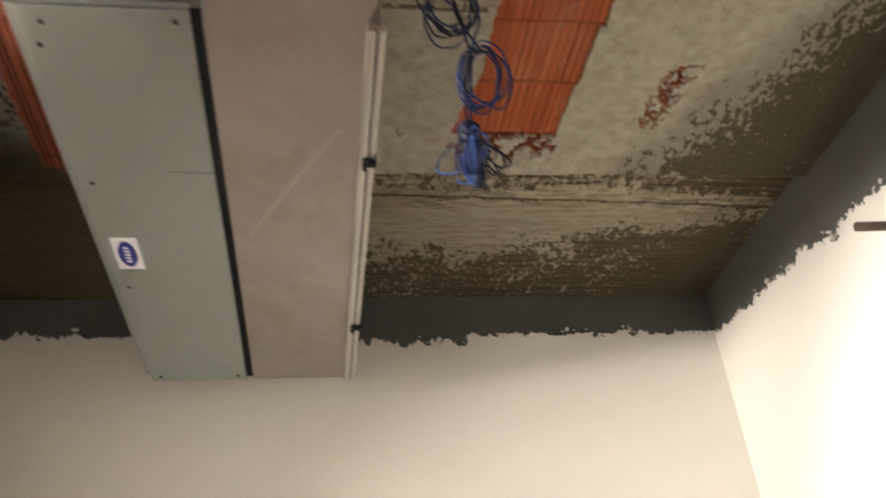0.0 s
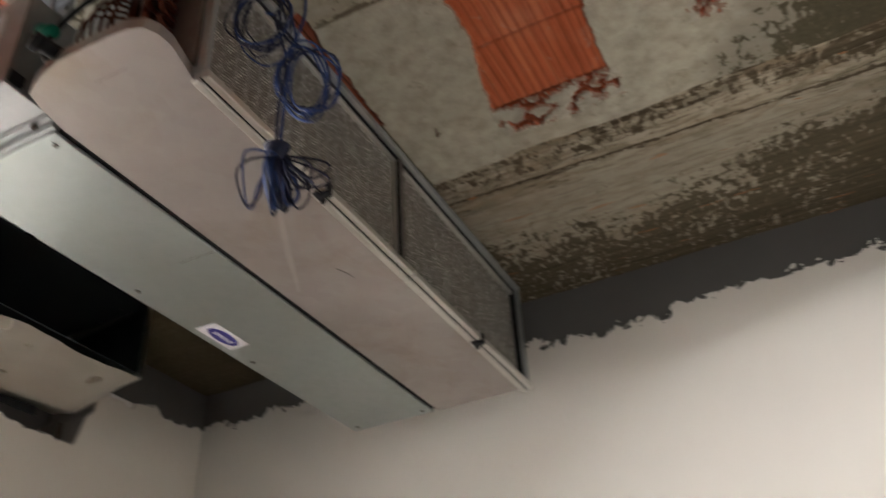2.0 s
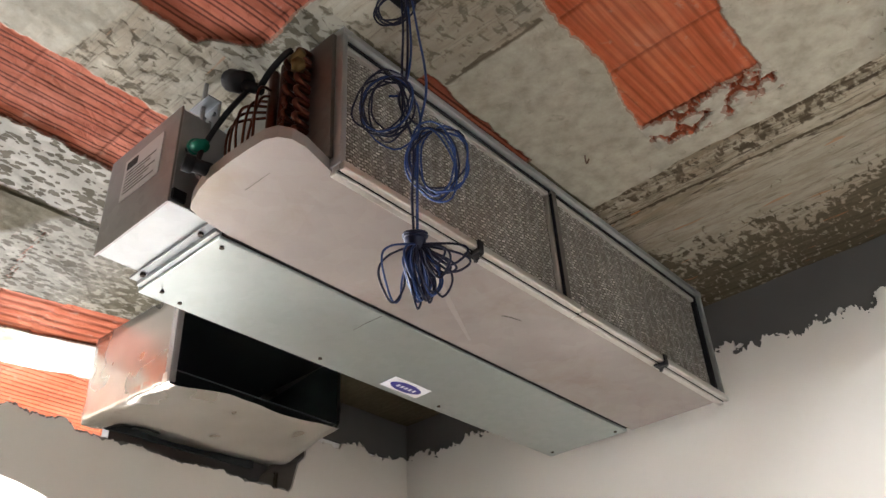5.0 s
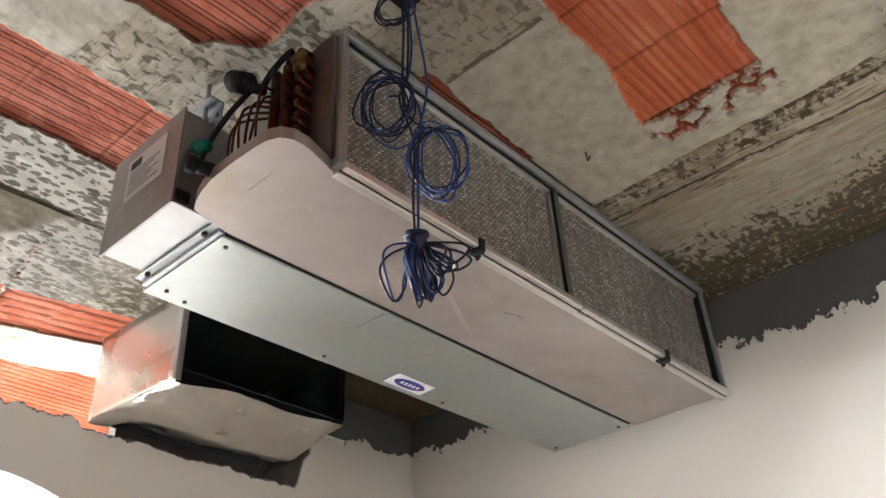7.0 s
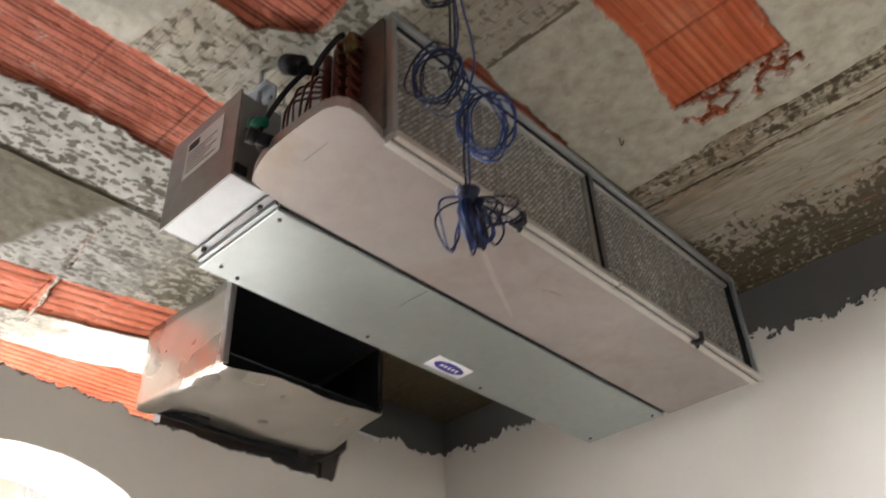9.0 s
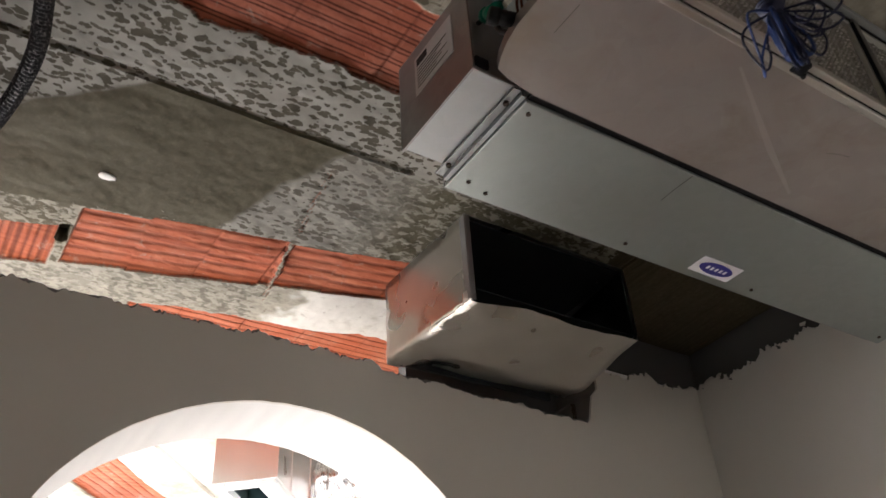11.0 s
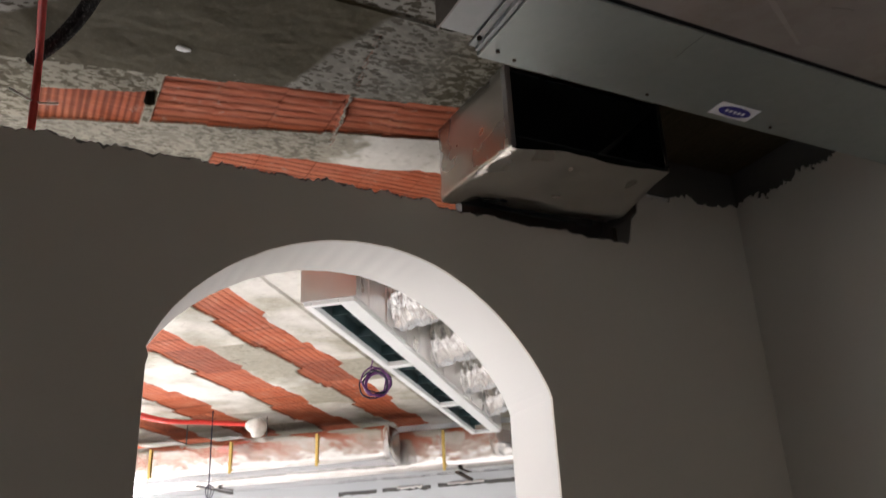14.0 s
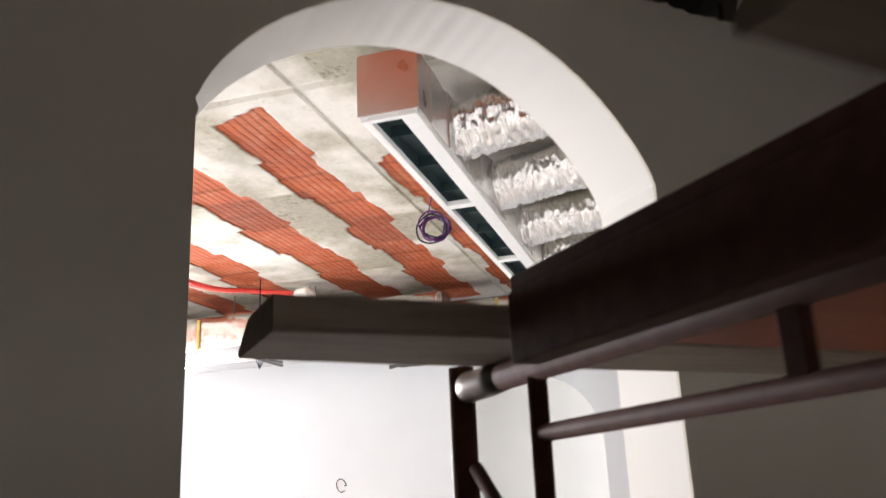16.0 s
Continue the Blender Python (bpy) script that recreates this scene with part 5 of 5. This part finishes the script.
def wrapped_duct(name, p0, p1, q0, q1, z0, z1, tapes, label):
    ob = thing(name, label, "duct", ROOM2 @ Vector(((p0 + p1) / 2, (q0 + q1) / 2, z0)), "wrapped ducts")
    bm = bmesh.new()
    rings = []
    n = int((q1 - q0) / 0.05)
    for i in range(n + 1):
        q = q0 + (q1 - q0) * i / n
        ring = []
        for k in range(24):
            a = 2 * math.pi * (k + 0.5) / 24
            c, s = math.cos(a), math.sin(a)
            sx, sz = abs(c) ** 0.28 * (1 if c > 0 else -1), abs(s) ** 0.28 * (1 if s > 0 else -1)
            w = 1 + 0.03 * noise.noise((q * 5, c * 2, s * 2))
            ring.append(bm.verts.new(((p0 + p1) / 2 + sx * w * (p1 - p0) / 2, q, (z0 + z1) / 2 + sz * w * (z1 - z0) / 2)))
        rings.append(ring)
    for a, b in zip(rings, rings[1:]):
        for k in range(24):
            bm.faces.new((a[k], a[(k + 1) % 24], b[(k + 1) % 24], b[k]))
    bm.faces.new(rings[0])
    bm.faces.new(rings[-1][::-1])
    room2_part("wrap", bm, FOIL_DUCT, ob, "shiny aluminium foil wrap", True)
    for q in tapes:
        room2_part("tape", box((p0 - 0.014, q, z0 - 0.006), (p0 - 0.003, q + 0.024, z1 - 0.03), 0.002), YELLOW, ob, "strip of yellow tape")
    for q in tapes[:2]:
        room2_part("hanger_rod", tube([(p0 + 0.1, q + 0.3, z1 - 0.02), (p0 + 0.1, q + 0.3, CEIL + 0.02)], 0.006, 6), GALV_D, ob)


wrapped_duct("wrapped_duct", 6.25, 6.62, -6.5, -1.18, 2.80, 3.10, [-3.42, -2.63, -1.82], "foil-wrapped rectangular duct under the ceiling")
wrapped_duct("wrapped_duct", 6.72, 7.12, -6.5, 2.2, 2.745, 3.12, [-0.82, -0.16], "long foil-wrapped rectangular duct along the far wall")
support = thing("support_rail", "dark metal rail under the wrapped duct", "bracket", ROOM2 @ Vector((6.6, -2.6, 2.72)), "support rails")
room2_part("rail", box((6.35, -3.0, 2.722), (7.0, -2.965, 2.738), 0.002), GALV_D, support)
support = thing("support_rail", "dark metal rail under the wrapped duct", "bracket", ROOM2 @ Vector((6.6, -0.7, 2.70)), "support rails")
room2_part("rail", box((6.65, -0.7, 2.70), (7.2, -0.66, 2.72), 0.002), PIPE, support)
slot = thing("wall_slot", "ragged dark plates painting a shaded slot in the far wall", "slot", ROOM2 @ Vector((PW, -1.6, 2.72)))
# flat dark plates stand in for the slot's shaded depth
for a, b, z in ((-2.05, -1.66, 2.695), (-1.60, -1.12, 2.70), (-1.05, -0.30, 2.705), (-0.2, 0.5, 2.71)):
    out = [(q, z - 0.018 + 0.022 * noise.noise((q * 14, 1, 0))) for q in np.linspace(a, b, 24)] + [(q, z + 0.018 + 0.012 * noise.noise((q * 14, 4, 0))) for q in np.linspace(b, a, 24)]
    room2_part("cut", prism(out, 0, PW - 0.004, PW + 0.002), CEMENT, slot)
for a, b, z in ((-1.45, -1.2, 2.712), (-0.95, -0.6, 2.717), (-0.1, 0.3, 2.72)):
    room2_part("foil_scrap", tube([(PW - 0.012, a + (b - a) * i / 12, z + 0.012 * noise.noise((i * 0.9, a, 0))) for i in range(13)], 0.014, 7), FOIL, slot, "crumpled silver foil in the slot")

cond = thing("red_conduit", "pair of red plastic conduits along the ceiling bricks", "conduit", ROOM2 @ Vector((5.6, -3.0, 3.2)))
for k in range(2):
    pts = [(4.2, -3.35 - 0.05 * k, 3.24), (5.0, -3.15 - 0.05 * k, 3.235), (5.7, -2.98 - 0.03 * k, 3.20), (6.0, -2.75, 3.21), (6.2, -2.45, 3.20)]
    bm = tube(spline([ROOM2 @ Vector(p) for p in pts], 10), 0.02, 8)
    wpart("tube", bm, RED, cond, "", True)
foam = thing("foam_blob", "blob of white foam where the conduits end", "foam", ROOM2 @ Vector((6.2, -2.4, 3.17)))
bm = bmesh.new()
bmesh.ops.create_icosphere(bm, subdivisions=3, radius=0.09, matrix=Matrix.Translation(ROOM2 @ Vector((6.2, -2.36, 3.17))))
for v in bm.verts:
    v.co += 0.035 * Vector((noise.noise(v.co * 14), noise.noise(v.co * 14 + Vector((9, 0, 0))), noise.noise(v.co * 14 + Vector((0, 9, 0)))))
wpart("blob", bm, PUTTY, foam, "", True)
ring = coil("cable_coil", (-3.418, 2.253, 2.895), 0.078, 7, 33, [PURPLE, NAVY, PURPLE], "coil of purple cable hanging from the ceiling", axis=(0.85, -0.5, 0.05), wire=0.005)
wpart("cable", tube(spline([(-3.43, 2.25, CEIL), (-3.425, 2.25, 3.1), (-3.45, 2.24, 3.0), (-3.46, 2.23, 2.95)], 6), 0.004, 6), PURPLE, ring)
wire = thing("hanging_wire", "thin dark wire hanging with a small knot", "cable", ROOM2 @ Vector((5.9, -2.62, 2.6)))
w0 = ROOM2 @ Vector((5.9, -2.62, 0))
wpart("cable", tube(spline([(w0.x, w0.y, CEIL), (w0.x, w0.y, 2.9), (w0.x + 0.01, w0.y, 2.66)], 6), 0.005, 6), NAVY, wire)
for k in range(4):
    wpart("cable_loop", tube(spline([(w0.x, w0.y, 2.67), (w0.x + 0.02 * (k - 1.5), w0.y + 0.02 * (k - 1), 2.62), (w0.x + 0.012 * (k - 1.5), w0.y, 2.55 - 0.01 * k)], 5), 0.004, 6), NAVY, wire)
for q, z in ((-2.55, 1.62), (-0.55, 2.0)):
    wx = thing("wire_end", "short curled wire end on the far wall", "cable", ROOM2 @ Vector((PW, q, z)), "wire ends")
    pts = [ROOM2 @ Vector((PW - 0.02 - 0.02 * math.sin(k), q + 0.05 * math.cos(k * 0.9), z + 0.06 * math.sin(k * 0.9))) for k in range(7)]
    wpart("cable", tube(spline([ROOM2 @ Vector((PW + 0.02, q, z))] + pts, 4), 0.005, 6), NAIL, wx)

# ---- scaffold beside the arch ----
scaf = thing("scaffold", "dark red tubular steel scaffold with planks on top", "scaffold", (0.2, 1.6, 0.0))
RZ = 1.606
for y in (1.03, 2.35):
    wpart("upper_rail", tube([(-0.588, y, RZ), (1.35, y, RZ)], 0.021, 14), STEEL_RED, scaf, "", True)
    wpart("lower_rail", tube([(-0.36, y, RZ - 0.094), (1.35, y, RZ - 0.094)], 0.0125, 12), STEEL_RED, scaf, "", True)
    for x in (-0.617, -0.370, 1.30):
        wpart("post", tube([(x, y, 0.0), (x, y, RZ + (0.036 if x < -0.5 else -0.005))], 0.0215 if x < -0.5 or x > 1 else 0.0145, 14), STEEL_RED, scaf, "", True)
    for x in (0.105, 0.75):
        wpart("spacer", box((x - 0.016, y - 0.008, RZ - 0.088), (x + 0.016, y + 0.008, RZ - 0.008), 0.003), STEEL_RED, scaf)
    wpart("brace", tube([(-0.58, y, RZ - 0.13), (-0.31, y, RZ - 0.36)], 0.012, 10), STEEL_RED, scaf, "", True)
    bm = tube([(-0.596, y, RZ), (-0.59, y, RZ), (-0.565, y, RZ), (-0.51, y, RZ), (-0.47, y, RZ)], 0.026, 16, None, False, [0.022, 0.026, 0.025, 0.0245, 0.022])
    wpart("coupler", bm, GALV_D, scaf, "scratched steel coupler on the rail end", True)


def plank(x0, x1, y0, y1, z0, z1, mat, label, seed, tilt=0.0, worn=0.0):
    ob = thing("scaffold_plank", label, "plank", ((x0 + x1) / 2, (y0 + y1) / 2, z0), "scaffold planks")
    bm = bmesh.new()
    n = 10
    rings = []
    for i in range(n + 1):
        y = y0 + (y1 - y0) * i / n
        w = [0.004 * noise.noise((i * 0.8, seed, k)) for k in range(4)]
        c = 0.012 if i == 0 else 0.0
        cut = worn * max(0.0, 1.0 - i / 4)
        rings.append([bm.verts.new(p) for p in ((x0 + w[0] + c, y, z0 + 0.004), (x0 + 0.006 + c, y, z0), (x1 - 0.006 - c, y + (tilt if i == 0 else 0), z0), (x1 + w[1] - c, y + (tilt if i == 0 else 0), z0 + 0.004),
                                                (x1 + w[1] - c, y + (tilt if i == 0 else 0), z1 - 0.005), (x1 - 0.006 - c, y + (tilt if i == 0 else 0), z1), (x0 + 0.006 + c + 1.9 * cut, y, z1), (x0 + w[0] + c, y, z1 - 0.005 - cut))])
    for a, b in zip(rings, rings[1:]):
        for k in range(8):
            bm.faces.new((a[k], a[(k + 1) % 8], b[(k + 1) % 8], b[k]))
    bm.faces.new(rings[0][::-1])
    bm.faces.new(rings[-1])
    wpart("board", bm, mat, ob)


PZ = RZ + 0.0215
plank(-0.522, -0.29, 0.635, 2.7, PZ + 0.001, PZ + 0.047, BOARD_GREY, "weathered grey scaffold plank on the steel rails", 1, 0.0, 0.03)
wpart("edge_beam", box((-0.235, 0.915, RZ - 0.022), (1.36, 0.955, 1.674), 0.004), STEEL_RED, scaf, "dark red-brown steel edge beam")
wpart("edge_beam", box((-0.232, 0.917, 1.672), (0.336, 0.953, 1.696), 0.006), STEEL_RED, scaf, "dark red-brown steel edge beam")
ply = thing("plywood_sheet", "reddish brown plywood sheet lying on the scaffold rails", "board", (0.4, 1.7, PZ))
wpart("sheet", box((-0.27, 0.957, PZ), (1.33, 2.65, PZ + 0.018), 0.002), BOARD_RED, ply)
plank(0.342, 0.625, 0.75, 2.7, 1.675, 1.702, BOARD_GREY, "thick weathered plank with a worn end", 5, 0.012, 0.008)
plank(0.636, 0.98, 0.80, 2.7, 1.675, 1.695, BOARD_GREY, "thick weathered plank beside another", 6)
